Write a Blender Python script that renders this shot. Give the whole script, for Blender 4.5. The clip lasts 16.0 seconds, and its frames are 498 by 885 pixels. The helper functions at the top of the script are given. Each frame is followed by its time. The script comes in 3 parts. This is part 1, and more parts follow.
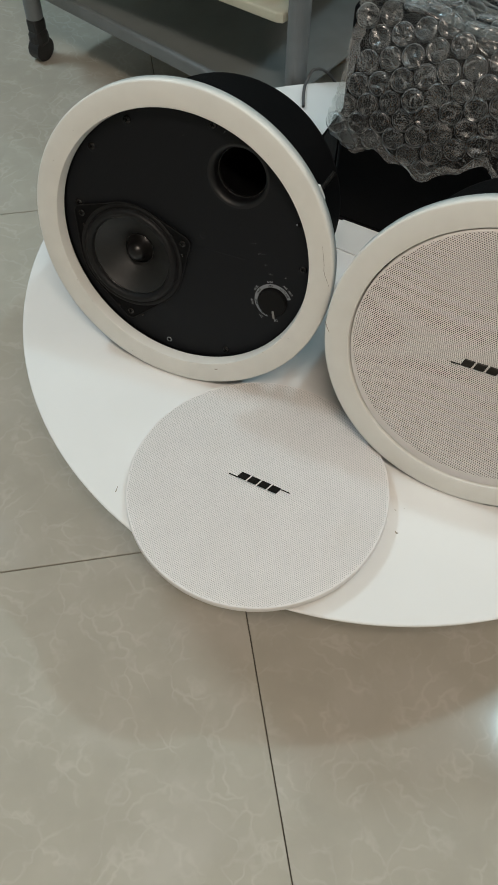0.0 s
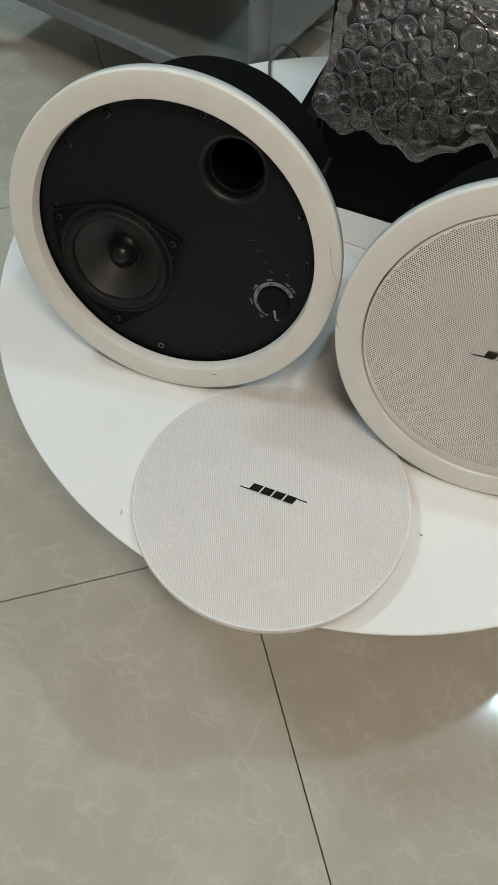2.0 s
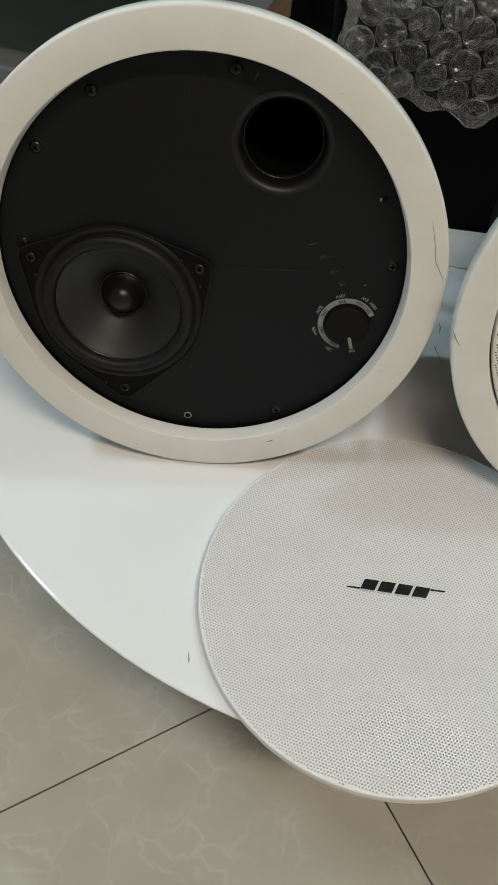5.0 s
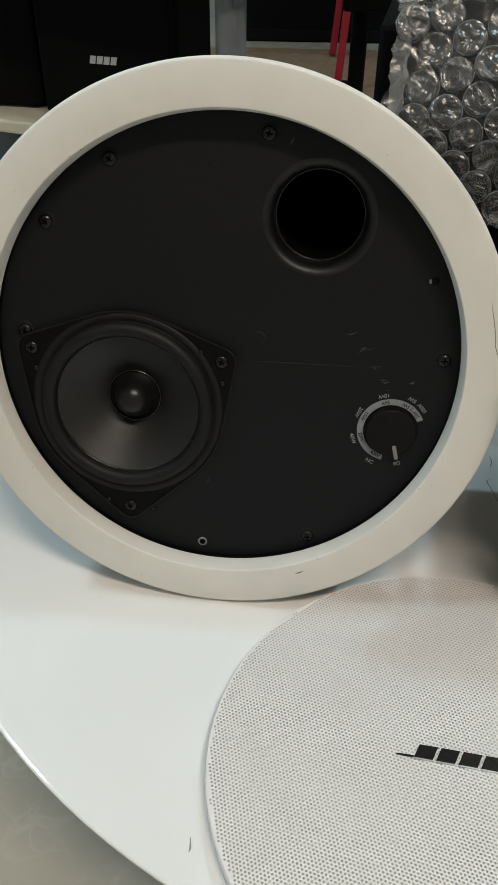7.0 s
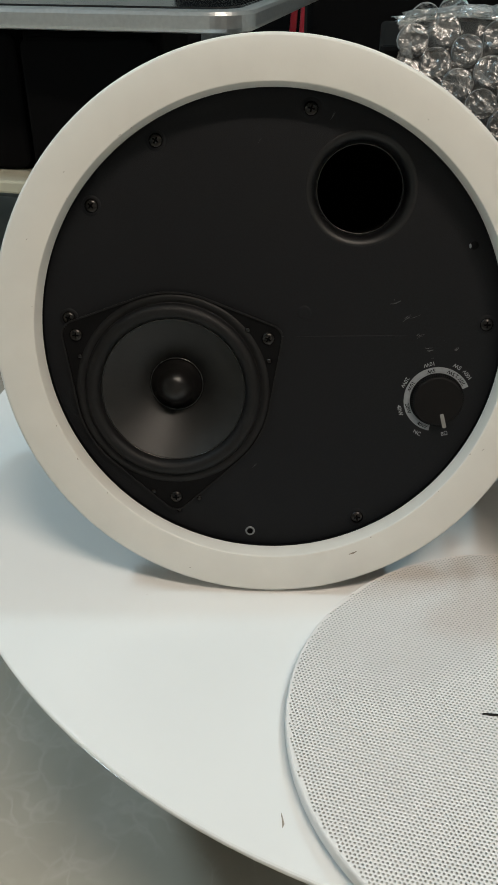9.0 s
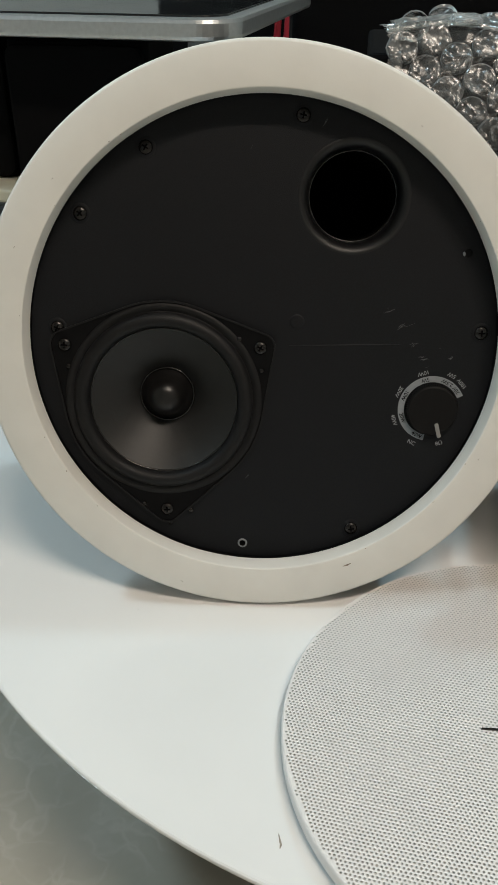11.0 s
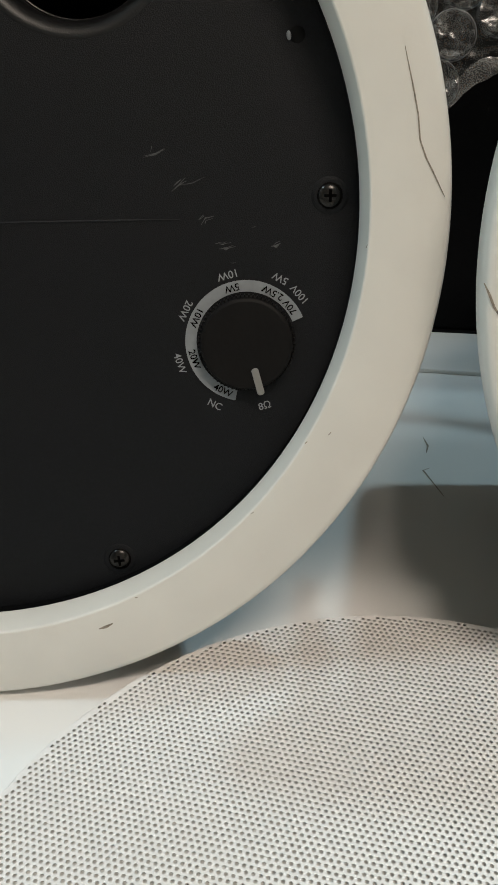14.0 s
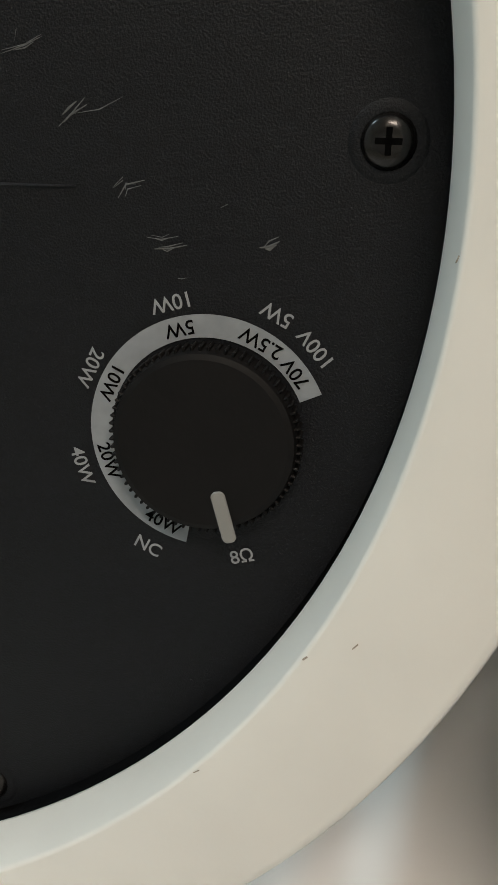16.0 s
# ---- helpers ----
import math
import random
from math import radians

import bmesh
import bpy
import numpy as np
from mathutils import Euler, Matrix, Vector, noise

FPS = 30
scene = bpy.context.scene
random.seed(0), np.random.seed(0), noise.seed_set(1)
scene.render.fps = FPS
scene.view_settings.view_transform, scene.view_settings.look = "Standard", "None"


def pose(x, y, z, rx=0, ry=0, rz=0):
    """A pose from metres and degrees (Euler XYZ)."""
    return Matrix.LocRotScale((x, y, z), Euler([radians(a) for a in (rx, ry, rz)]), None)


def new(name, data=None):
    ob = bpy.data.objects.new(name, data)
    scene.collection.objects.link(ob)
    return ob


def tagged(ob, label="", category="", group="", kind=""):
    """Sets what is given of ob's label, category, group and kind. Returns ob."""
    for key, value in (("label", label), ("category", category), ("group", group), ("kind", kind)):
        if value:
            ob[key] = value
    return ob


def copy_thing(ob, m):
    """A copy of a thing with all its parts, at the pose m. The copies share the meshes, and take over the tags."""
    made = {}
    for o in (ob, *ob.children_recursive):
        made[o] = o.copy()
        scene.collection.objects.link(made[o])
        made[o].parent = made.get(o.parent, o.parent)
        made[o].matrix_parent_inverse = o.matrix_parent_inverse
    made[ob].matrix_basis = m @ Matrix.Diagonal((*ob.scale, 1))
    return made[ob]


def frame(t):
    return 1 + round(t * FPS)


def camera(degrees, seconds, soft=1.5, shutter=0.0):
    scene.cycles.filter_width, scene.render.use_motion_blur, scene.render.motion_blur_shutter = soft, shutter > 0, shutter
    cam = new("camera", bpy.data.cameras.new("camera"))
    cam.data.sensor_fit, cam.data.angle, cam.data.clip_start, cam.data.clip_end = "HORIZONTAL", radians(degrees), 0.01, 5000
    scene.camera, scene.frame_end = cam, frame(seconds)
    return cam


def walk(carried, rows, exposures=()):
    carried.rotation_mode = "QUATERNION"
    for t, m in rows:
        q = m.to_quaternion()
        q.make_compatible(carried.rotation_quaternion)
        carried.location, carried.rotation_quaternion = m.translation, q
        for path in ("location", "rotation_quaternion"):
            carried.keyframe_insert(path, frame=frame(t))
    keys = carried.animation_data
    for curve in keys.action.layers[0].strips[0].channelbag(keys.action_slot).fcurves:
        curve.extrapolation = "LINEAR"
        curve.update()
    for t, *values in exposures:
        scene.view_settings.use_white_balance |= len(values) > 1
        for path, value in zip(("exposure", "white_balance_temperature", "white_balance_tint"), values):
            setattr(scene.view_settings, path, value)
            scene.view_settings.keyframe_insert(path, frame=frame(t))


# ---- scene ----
cam = camera(33.53, 16.0)
ROWS = [  # seconds, place, turn
    (0.0, 0.1135, -0.7140, 0.9781, 32.82, -0.61, 22.05),
    (0.5, 0.1137, -0.7113, 0.9768, 32.98, -0.50, 22.23),
    (1.0, 0.1122, -0.7037, 0.9764, 32.79, -1.10, 21.65),
    (1.5, 0.0852, -0.6935, 0.9649, 32.25, -1.24, 19.47),
    (2.0, 0.0391, -0.6825, 0.9519, 31.29, -1.32, 16.55),
    (2.5, 0.0249, -0.6674, 0.9406, 31.14, -0.76, 15.10),
    (3.0, 0.0064, -0.6150, 0.9203, 30.34, -0.17, 14.54),
    (3.2, 0.0003, -0.5952, 0.9156, 29.83, 0.08, 14.01),
    (5.3, -0.1189, -0.5736, 0.7475, 38.43, -0.67, 4.24),
    (5.5, -0.1143, -0.5631, 0.7464, 39.68, -0.23, 5.47),
    (6.0, -0.1139, -0.5559, 0.7070, 44.33, -0.13, 7.01),
    (6.5, -0.1094, -0.5702, 0.6871, 47.50, -0.10, 7.65),
    (7.0, -0.1164, -0.5614, 0.6521, 50.87, -0.40, 6.66),
    (7.5, -0.1306, -0.5731, 0.6255, 54.63, -0.06, 4.80),
    (8.0, -0.1449, -0.5985, 0.6092, 56.97, 0.14, 3.30),
    (8.5, -0.1665, -0.6066, 0.5943, 57.55, 0.23, 2.59),
    (11.0, -0.1766, -0.5990, 0.5889, 58.27, -0.09, 1.07),
    (11.5, -0.1671, -0.5954, 0.5793, 58.87, -0.14, 0.82),
    (12.0, -0.1374, -0.5842, 0.5732, 58.93, -0.11, 0.51),
    (12.5, -0.1290, -0.5477, 0.5616, 57.70, -0.12, 0.22),
    (13.0, -0.1067, -0.5177, 0.5410, 57.79, -0.10, 0.18),
    (13.5, -0.0904, -0.4633, 0.4846, 57.57, -0.52, -0.35),
    (14.0, -0.0743, -0.4106, 0.4625, 57.63, -0.05, 0.04),
    (14.5, -0.0726, -0.3658, 0.4440, 56.91, -0.27, 1.75),
    (15.0, -0.0599, -0.3254, 0.4410, 56.44, 0.36, 5.54),
    (15.5, -0.0517, -0.2981, 0.4268, 56.18, 0.29, 7.00),
    (16.0, -0.0483, -0.2757, 0.4200, 56.26, 1.18, 9.51),
]
EXPOSURES = [(0.0, -0.05), (5.5, 0.02), (7.5, 0.10), (13.0, 0.11), (14.5, 0.24), (16.0, 0.35)]
walk(cam, [(t, pose(x, y, z, rx, ry, rz)) for t, x, y, z, rx, ry, rz in ROWS], EXPOSURES)

# ---------------------------------------------------------------- light
# even warm fill without a source, added to lift and brown the shadows
world = bpy.data.worlds.new("warm_fill")
scene.world = world
world.use_nodes = True
world.node_tree.nodes["Background"].inputs[0].default_value = (1.0, 0.80, 0.62, 1)
world.node_tree.nodes["Background"].inputs[1].default_value = 0.11
CEIL = 2.75


def tube_lamp(x, y, power, turn=0.0, length=1.2, width=0.16, colour=(1.0, 0.965, 0.9)):
    data = bpy.data.lights.new("ceiling_tube", "AREA")
    data.shape, data.size, data.size_y, data.energy, data.color = "RECTANGLE", length, width, power, colour
    ob = new("tube_light", data)
    ob.matrix_world = pose(x, y, CEIL - 0.075, 0, 0, turn)
    return ob


LAMPS = [(0.93, 0.60, 15.0, 0.0, (0.60, 0.88, 1.0)), (0.5, -1.30, 37.5, 0.0, (1.0, 0.855, 0.715)), (-1.9, 0.22, 31.0, 90.0, (0.64, 0.88, 1.0))]
LAMP_SIZES = [(0.11, 0.11), (1.2, 0.16), (0.6, 0.16)]
for k, (lx, ly, power, turn, tint) in enumerate(LAMPS):
    tube_lamp(lx, ly, power, turn, *LAMP_SIZES[k], colour=tint)

# ---------------------------------------------------------------- materials


def material(name, colour, rough=0.5, metal=0.0, spread=0.06, grain=60.0, bump=0.0, bump_scale=400.0, coat=0.0, stain=None, stain_scale=6.0,
             stain_at=(0.55, 0.75), rough_spread=0.1, spec=0.5, object_random=0.0):
    m = bpy.data.materials.new(name)
    m.use_nodes = True
    nt = m.node_tree
    n, ln = nt.nodes, nt.links
    b = n["Principled BSDF"]
    co = n.new("ShaderNodeTexCoord")
    fine = n.new("ShaderNodeTexNoise")
    fine.inputs["Scale"].default_value, fine.inputs["Detail"].default_value = grain, 6
    ln.new(co.outputs["Object"], fine.inputs["Vector"])
    coarse = n.new("ShaderNodeTexNoise")
    coarse.inputs["Scale"].default_value, coarse.inputs["Detail"].default_value = stain_scale, 5
    ln.new(co.outputs["Object"], coarse.inputs["Vector"])
    ramp = n.new("ShaderNodeValToRGB")
    lo = [c * (1 - spread) for c in colour]
    hi = [min(1, c * (1 + spread)) for c in colour]
    ramp.color_ramp.elements[0].position, ramp.color_ramp.elements[1].position = 0.3, 0.7
    ramp.color_ramp.elements[0].color, ramp.color_ramp.elements[1].color = (*lo, 1), (*hi, 1)
    ln.new(fine.outputs[0], ramp.inputs[0])
    out = ramp.outputs[0]
    if stain:
        mask = n.new("ShaderNodeMapRange")
        mask.inputs[1].default_value, mask.inputs[2].default_value = stain_at
        ln.new(coarse.outputs[0], mask.inputs[0])
        mix = n.new("ShaderNodeMix")
        mix.data_type = "RGBA"
        ln.new(mask.outputs[0], mix.inputs[0])
        ln.new(out, mix.inputs[6])
        mix.inputs[7].default_value = (*stain, 1)
        out = mix.outputs[2]
    if object_random:
        info = n.new("ShaderNodeObjectInfo")
        hsv = n.new("ShaderNodeHueSaturation")
        mr = n.new("ShaderNodeMapRange")
        mr.inputs[3].default_value, mr.inputs[4].default_value = 1 - object_random, 1 + object_random
        ln.new(info.outputs["Random"], mr.inputs[0])
        ln.new(mr.outputs[0], hsv.inputs["Value"])
        ln.new(out, hsv.inputs["Color"])
        out = hsv.outputs[0]
    ln.new(out, b.inputs["Base Color"])
    rr = n.new("ShaderNodeMapRange")
    rr.inputs[3].default_value, rr.inputs[4].default_value = max(0.02, rough - rough_spread), min(1, rough + rough_spread)
    ln.new(coarse.outputs[0], rr.inputs[0])
    ln.new(rr.outputs[0], b.inputs["Roughness"])
    b.inputs["Metallic"].default_value = metal
    b.inputs["Specular IOR Level"].default_value = spec
    b.inputs["Coat Weight"].default_value = coat
    b.inputs["Coat Roughness"].default_value = 0.06
    if bump:
        bn = n.new("ShaderNodeTexNoise")
        bn.inputs["Scale"].default_value, bn.inputs["Detail"].default_value = bump_scale, 3
        ln.new(co.outputs["Object"], bn.inputs["Vector"])
        bp = n.new("ShaderNodeBump")
        bp.inputs["Strength"].default_value, bp.inputs["Distance"].default_value = bump, 0.001
        ln.new(bn.outputs[0], bp.inputs["Height"])
        ln.new(bp.outputs[0], b.inputs["Normal"])
    return m


WHITE_TOP = material("white_lacquer", (0.78, 0.775, 0.76), 0.10, spread=0.015, grain=9, stain=(0.74, 0.74, 0.71), stain_scale=3.0, rough_spread=0.05, bump=0.02, bump_scale=30)
UNDER = material("raw_board_brown", (0.10, 0.065, 0.04), 0.7, spread=0.3, grain=150)
RIM = material("off_white_paint", (0.72, 0.715, 0.675), 0.42, spread=0.03, grain=40, bump=0.03, bump_scale=900, stain=(0.66, 0.63, 0.58), stain_scale=14, stain_at=(0.6, 0.8))
GRILLE = material("off_white_steel", (0.76, 0.735, 0.715), 0.45, spread=0.025, grain=30, stain=(0.70, 0.67, 0.63), stain_scale=14, stain_at=(0.58, 0.85))
BAFFLE = material("black_moulded_plastic", (0.0038, 0.0045, 0.0062), 0.55, spread=0.3, grain=900, bump=0.28, bump_scale=2600, stain=(0.0052, 0.0060, 0.0078), stain_scale=9, spec=0.24)
CAN = material("black_powder_coat", (0.0030, 0.0030, 0.0034), 0.7, spread=0.3, grain=300, bump=0.2, bump_scale=900, spec=0.08)
RUBBER = material("black_rubber", (0.006, 0.006, 0.0065), 0.55, spread=0.2, grain=200, bump=0.05, spec=0.28)
CONE = material("black_cone", (0.0085, 0.0087, 0.0085), 0.5, spread=0.2, grain=120, bump=0.08, bump_scale=300)
CAP = material("black_cap_paper", (0.006, 0.0055, 0.0055), 0.34, spread=0.2, grain=100, spec=0.4)
PORT = material("black_port_plastic", (0.0045, 0.0048, 0.0055), 0.42, spread=0.2, grain=500, bump=0.1, bump_scale=1500, spec=0.42)
DOME = material("black_dust_cap", (0.007, 0.007, 0.007), 0.24, spread=0.2, grain=100)
KNOB = material("black_knob", (0.0042, 0.0038, 0.0038), 0.6, spread=0.2, grain=300, bump=0.1, spec=0.18)
SCREW = material("black_zinc_screw", (0.036, 0.034, 0.033), 0.25, metal=0.9, spread=0.2, grain=300)
# near-black for shade painted into holes and slots, and for dark print
SHADE_PRINT = material("black_shade_and_print", (0.002, 0.002, 0.002), 0.9, spread=0.2, spec=0.03)
PRINT = material("grey_print", (0.235, 0.255, 0.275), 0.5, spread=0.08, grain=400)
LETTER = material("pale_lettering", (0.27, 0.285, 0.30), 0.5, spread=0.05, grain=300)
SCRATCH = material("pale_scratch", (0.085, 0.09, 0.09), 0.6, spread=0.3, grain=900)
CRACK = material("dark_crack", (0.27, 0.235, 0.19), 0.8, spread=0.4, grain=900)
CHROME = material("dark_chrome", (0.045, 0.042, 0.04), 0.22, metal=0.9, spread=0.2, grain=60)
SILVER = material("brushed_silver", (0.62, 0.64, 0.65), 0.32, metal=0.85, spread=0.06, grain=200)
STEEL = material("grey_painted_steel", (0.17, 0.185, 0.195), 0.42, spread=0.08, grain=25, bump=0.1, bump_scale=500, stain=(0.13, 0.14, 0.14), stain_scale=5)
SHELF = material("grey_shelf_paint", (0.20, 0.215, 0.215), 0.4, spread=0.07, grain=15, stain=(0.15, 0.155, 0.15), stain_scale=4)
CREAM = material("cream_shelf_board", (0.60, 0.58, 0.46), 0.5, spread=0.06, grain=30)
BLACK_GLASS = material("black_glass_top", (0.012, 0.013, 0.014), 0.12, spread=0.2, grain=20)
CABINET = material("black_speaker_cloth", (0.004, 0.004, 0.0045), 0.85, spread=0.4, grain=900, bump=0.3, bump_scale=1500, spec=0.08)
PLASTIC_WHITE = material("white_plastic", (0.72, 0.72, 0.70), 0.35, spread=0.03, grain=30)
RED = material("red_plastic", (0.30, 0.010, 0.022), 0.4, spread=0.1, grain=20)
CARD = material("brown_cardboard", (0.24, 0.16, 0.10), 0.8, spread=0.15, grain=40, stain=(0.24, 0.16, 0.10), stain_scale=12)
PINE = material("tan_wood", (0.36, 0.26, 0.15), 0.55, spread=0.15, grain=30)
CABLE = material("grey_cable", (0.10, 0.10, 0.10), 0.5, spread=0.1)
WALL = material("off_white_wall", (0.62, 0.62, 0.60), 0.8, spread=0.03, grain=8, bump=0.1, bump_scale=200)
CEILING = material("white_ceiling", (0.78, 0.78, 0.76), 0.85, spread=0.02)
GROUT = material("dark_joint", (0.17, 0.15, 0.115), 0.8, spread=0.3, grain=80)
LINING = material("grey_cloth_lining", (0.53, 0.53, 0.51), 0.9, spread=0.15, grain=400)
# for the added ring that should throw orange onto the table
TINT_RING = material("orange_tint", (0.55, 0.25, 0.09), 0.9, spread=0.15, grain=200)
FRAME = material("black_driver_frame", (0.0035, 0.0035, 0.004), 0.6, spread=0.2, grain=200, spec=0.1)
POINTER = material("grey_pointer", (0.22, 0.22, 0.21), 0.5, spread=0.06)
TYRE = material("dark_caster", (0.02, 0.02, 0.021), 0.5, spread=0.2)


def tile_material():
    m = material("polished_beige_tile", (0.432, 0.402, 0.338), 0.085, spread=0.05, grain=18, stain=(0.49, 0.458, 0.40), stain_scale=7, stain_at=(0.5, 0.78), rough_spread=0.05, object_random=0.04)
    n, ln = m.node_tree.nodes, m.node_tree.links
    b = n["Principled BSDF"]
    src = b.inputs["Base Color"].links[0].from_socket
    co = n.new("ShaderNodeTexCoord")
    warp = n.new("ShaderNodeTexNoise")
    warp.inputs["Scale"].default_value, warp.inputs["Detail"].default_value = 9, 4
    ln.new(co.outputs["Object"], warp.inputs["Vector"])
    add = n.new("ShaderNodeVectorMath")
    add.operation = "MULTIPLY_ADD"
    add.inputs[1].default_value = (0.22, 0.22, 0.22)
    ln.new(warp.outputs[1], add.inputs[0])
    ln.new(co.outputs["Object"], add.inputs[2])
    vor = n.new("ShaderNodeTexVoronoi")
    vor.feature = "DISTANCE_TO_EDGE"
    vor.inputs["Scale"].default_value = 23
    ln.new(add.outputs[0], vor.inputs["Vector"])
    mr = n.new("ShaderNodeMapRange")
    mr.inputs[1].default_value, mr.inputs[2].default_value, mr.inputs[3].default_value, mr.inputs[4].default_value = 0.0, 0.10, 0.32, 0.0
    ln.new(vor.outputs["Distance"], mr.inputs[0])
    patch = n.new("ShaderNodeTexNoise")
    patch.inputs["Scale"].default_value, patch.inputs["Detail"].default_value = 19, 5
    ln.new(co.outputs["Object"], patch.inputs["Vector"])
    pm = n.new("ShaderNodeMapRange")
    pm.inputs[1].default_value, pm.inputs[2].default_value = 0.42, 0.62
    ln.new(patch.outputs[0], pm.inputs[0])
    mul = n.new("ShaderNodeMath")
    mul.operation = "MULTIPLY"
    ln.new(mr.outputs[0], mul.inputs[0])
    ln.new(pm.outputs[0], mul.inputs[1])
    mix = n.new("ShaderNodeMix")
    mix.data_type = "RGBA"
    ln.new(mul.outputs[0], mix.inputs[0])
    ln.new(src, mix.inputs[6])
    mix.inputs[7].default_value = (0.62, 0.59, 0.53, 1)
    ln.new(mix.outputs[2], b.inputs["Base Color"])
    return m


TILE = tile_material()


def film_material(name, tint, rough, strength, milky, crease_glint):
    """Clear plastic film: mostly let through, glossy skin; glints on creases and rims mixed in as white."""
    m = bpy.data.materials.new(name)
    m.use_nodes = True
    n, ln = m.node_tree.nodes, m.node_tree.links
    n.remove(n["Principled BSDF"])
    clear = n.new("ShaderNodeBsdfTransparent")
    clear.inputs[0].default_value = (*tint, 1)
    gloss = n.new("ShaderNodeBsdfGlossy")
    gloss.inputs["Roughness"].default_value = rough
    milk = n.new("ShaderNodeBsdfDiffuse")
    milk.inputs[0].default_value = (0.78, 0.8, 0.8, 1)
    lw = n.new("ShaderNodeLayerWeight")
    lw.inputs[0].default_value = 0.3
    fac = n.new("ShaderNodeMapRange")
    fac.inputs[3].default_value, fac.inputs[4].default_value = strength, 0.6
    ln.new(lw.outputs["Fresnel"], fac.inputs[0])
    co = n.new("ShaderNodeTexCoord")
    info = n.new("ShaderNodeObjectInfo")
    far = n.new("ShaderNodeMath")
    far.operation = "MULTIPLY"
    far.inputs[1].default_value = 17.0
    ln.new(info.outputs["Random"], far.inputs[0])
    shift = n.new("ShaderNodeVectorMath")
    shift.operation = "ADD"
    ln.new(co.outputs["Object"], shift.inputs[0])
    ln.new(far.outputs[0], shift.inputs[1])
    cr = n.new("ShaderNodeTexNoise")
    cr.inputs["Scale"].default_value, cr.inputs["Detail"].default_value, cr.inputs["Distortion"].default_value = 40, 1.0, 1.4
    ln.new(shift.outputs[0], cr.inputs["Vector"])
    off = n.new("ShaderNodeMath")
    off.operation = "SUBTRACT"
    off.inputs[1].default_value = 0.5
    ln.new(cr.outputs[0], off.inputs[0])
    ab = n.new("ShaderNodeMath")
    ab.operation = "ABSOLUTE"
    ln.new(off.outputs[0], ab.inputs[0])
    # glints along the creases, painted as thin whitish lines of the noise
    ridge = n.new("ShaderNodeMapRange")
    ridge.inputs[1].default_value, ridge.inputs[2].default_value, ridge.inputs[3].default_value, ridge.inputs[4].default_value = 0.0, 0.026, crease_glint, milky
    ln.new(ab.outputs[0], ridge.inputs[0])
    bp = n.new("ShaderNodeBump")
    bp.inputs["Strength"].default_value, bp.inputs["Distance"].default_value = 0.8, 0.005
    ln.new(cr.outputs[0], bp.inputs["Height"])
    ln.new(bp.outputs[0], gloss.inputs["Normal"])
    # bright outlines painted whitish where the film turns edge-on
    rimf = n.new("ShaderNodeMapRange")
    rimf.inputs[1].default_value, rimf.inputs[2].default_value, rimf.inputs[3].default_value, rimf.inputs[4].default_value = 0.25, 0.95, 0.0, 0.5
    ln.new(lw.outputs["Facing"], rimf.inputs[0])
    most = n.new("ShaderNodeMath")
    most.operation = "MAXIMUM"
    ln.new(ridge.outputs[0], most.inputs[0])
    ln.new(rimf.outputs[0], most.inputs[1])
    mixa = n.new("ShaderNodeMixShader")
    ln.new(most.outputs[0], mixa.inputs[0])
    ln.new(clear.outputs[0], mixa.inputs[1])
    ln.new(milk.outputs[0], mixa.inputs[2])
    mixb = n.new("ShaderNodeMixShader")
    ln.new(fac.outputs[0], mixb.inputs[0])
    ln.new(mixa.outputs[0], mixb.inputs[1])
    ln.new(gloss.outputs[0], mixb.inputs[2])
    ln.new(mixb.outputs[0], n["Material Output"].inputs[0])
    return m


FILM = film_material("clear_wrap_film", (0.93, 0.94, 0.93), 0.22, 0.05, 0.016, 0.09)
BUBBLE = film_material("clear_bubble", (0.96, 0.97, 0.97), 0.28, 0.08, 0.035, 0.22)
TORN = film_material("milky_torn_film", (0.90, 0.92, 0.91), 0.3, 0.05, 0.14, 0.24)


def lamp_material():
    m = bpy.data.materials.new("lamp_diffuser_glow")
    m.use_nodes = True
    b = m.node_tree.nodes["Principled BSDF"]
    b.inputs["Base Color"].default_value = (0.9, 0.9, 0.88, 1)
    b.inputs["Emission Color"].default_value = (1.0, 0.97, 0.92, 1)
    b.inputs["Emission Strength"].default_value = 6.0
    return m


GLOW = lamp_material()

# ---------------------------------------------------------------- building tools


def mesh_of(name, verts, faces, mat, smooth=False):
    me = bpy.data.meshes.new(name)
    me.from_pydata([tuple(v) for v in verts], [], faces)
    me.materials.append(mat)
    if smooth:
        me.polygons.foreach_set("use_smooth", [True] * len(me.polygons))
    me.update()
    return me


def place(name, me, parent=None, m=None, label=""):
    ob = new(name, me)
    if parent is not None:
        ob.parent = parent
    if m is not None:
        ob.matrix_basis = m
    if label:
        tagged(ob, label)
    return ob


def part(name, bm, mat, parent=None, label="", smooth=False, m=None):
    me = bpy.data.meshes.new(name)
    bm.normal_update()
    bm.to_mesh(me)
    bm.free()
    me.materials.append(mat)
    if smooth:
        me.polygons.foreach_set("use_smooth", [True] * len(me.polygons))
    return place(name, me, parent, m, label)


def thing(name, m, label, category, group="", kind=""):
    ob = new(name)
    ob.empty_display_size = 0.05
    ob.matrix_basis = m
    return tagged(ob, label, category, group, kind)


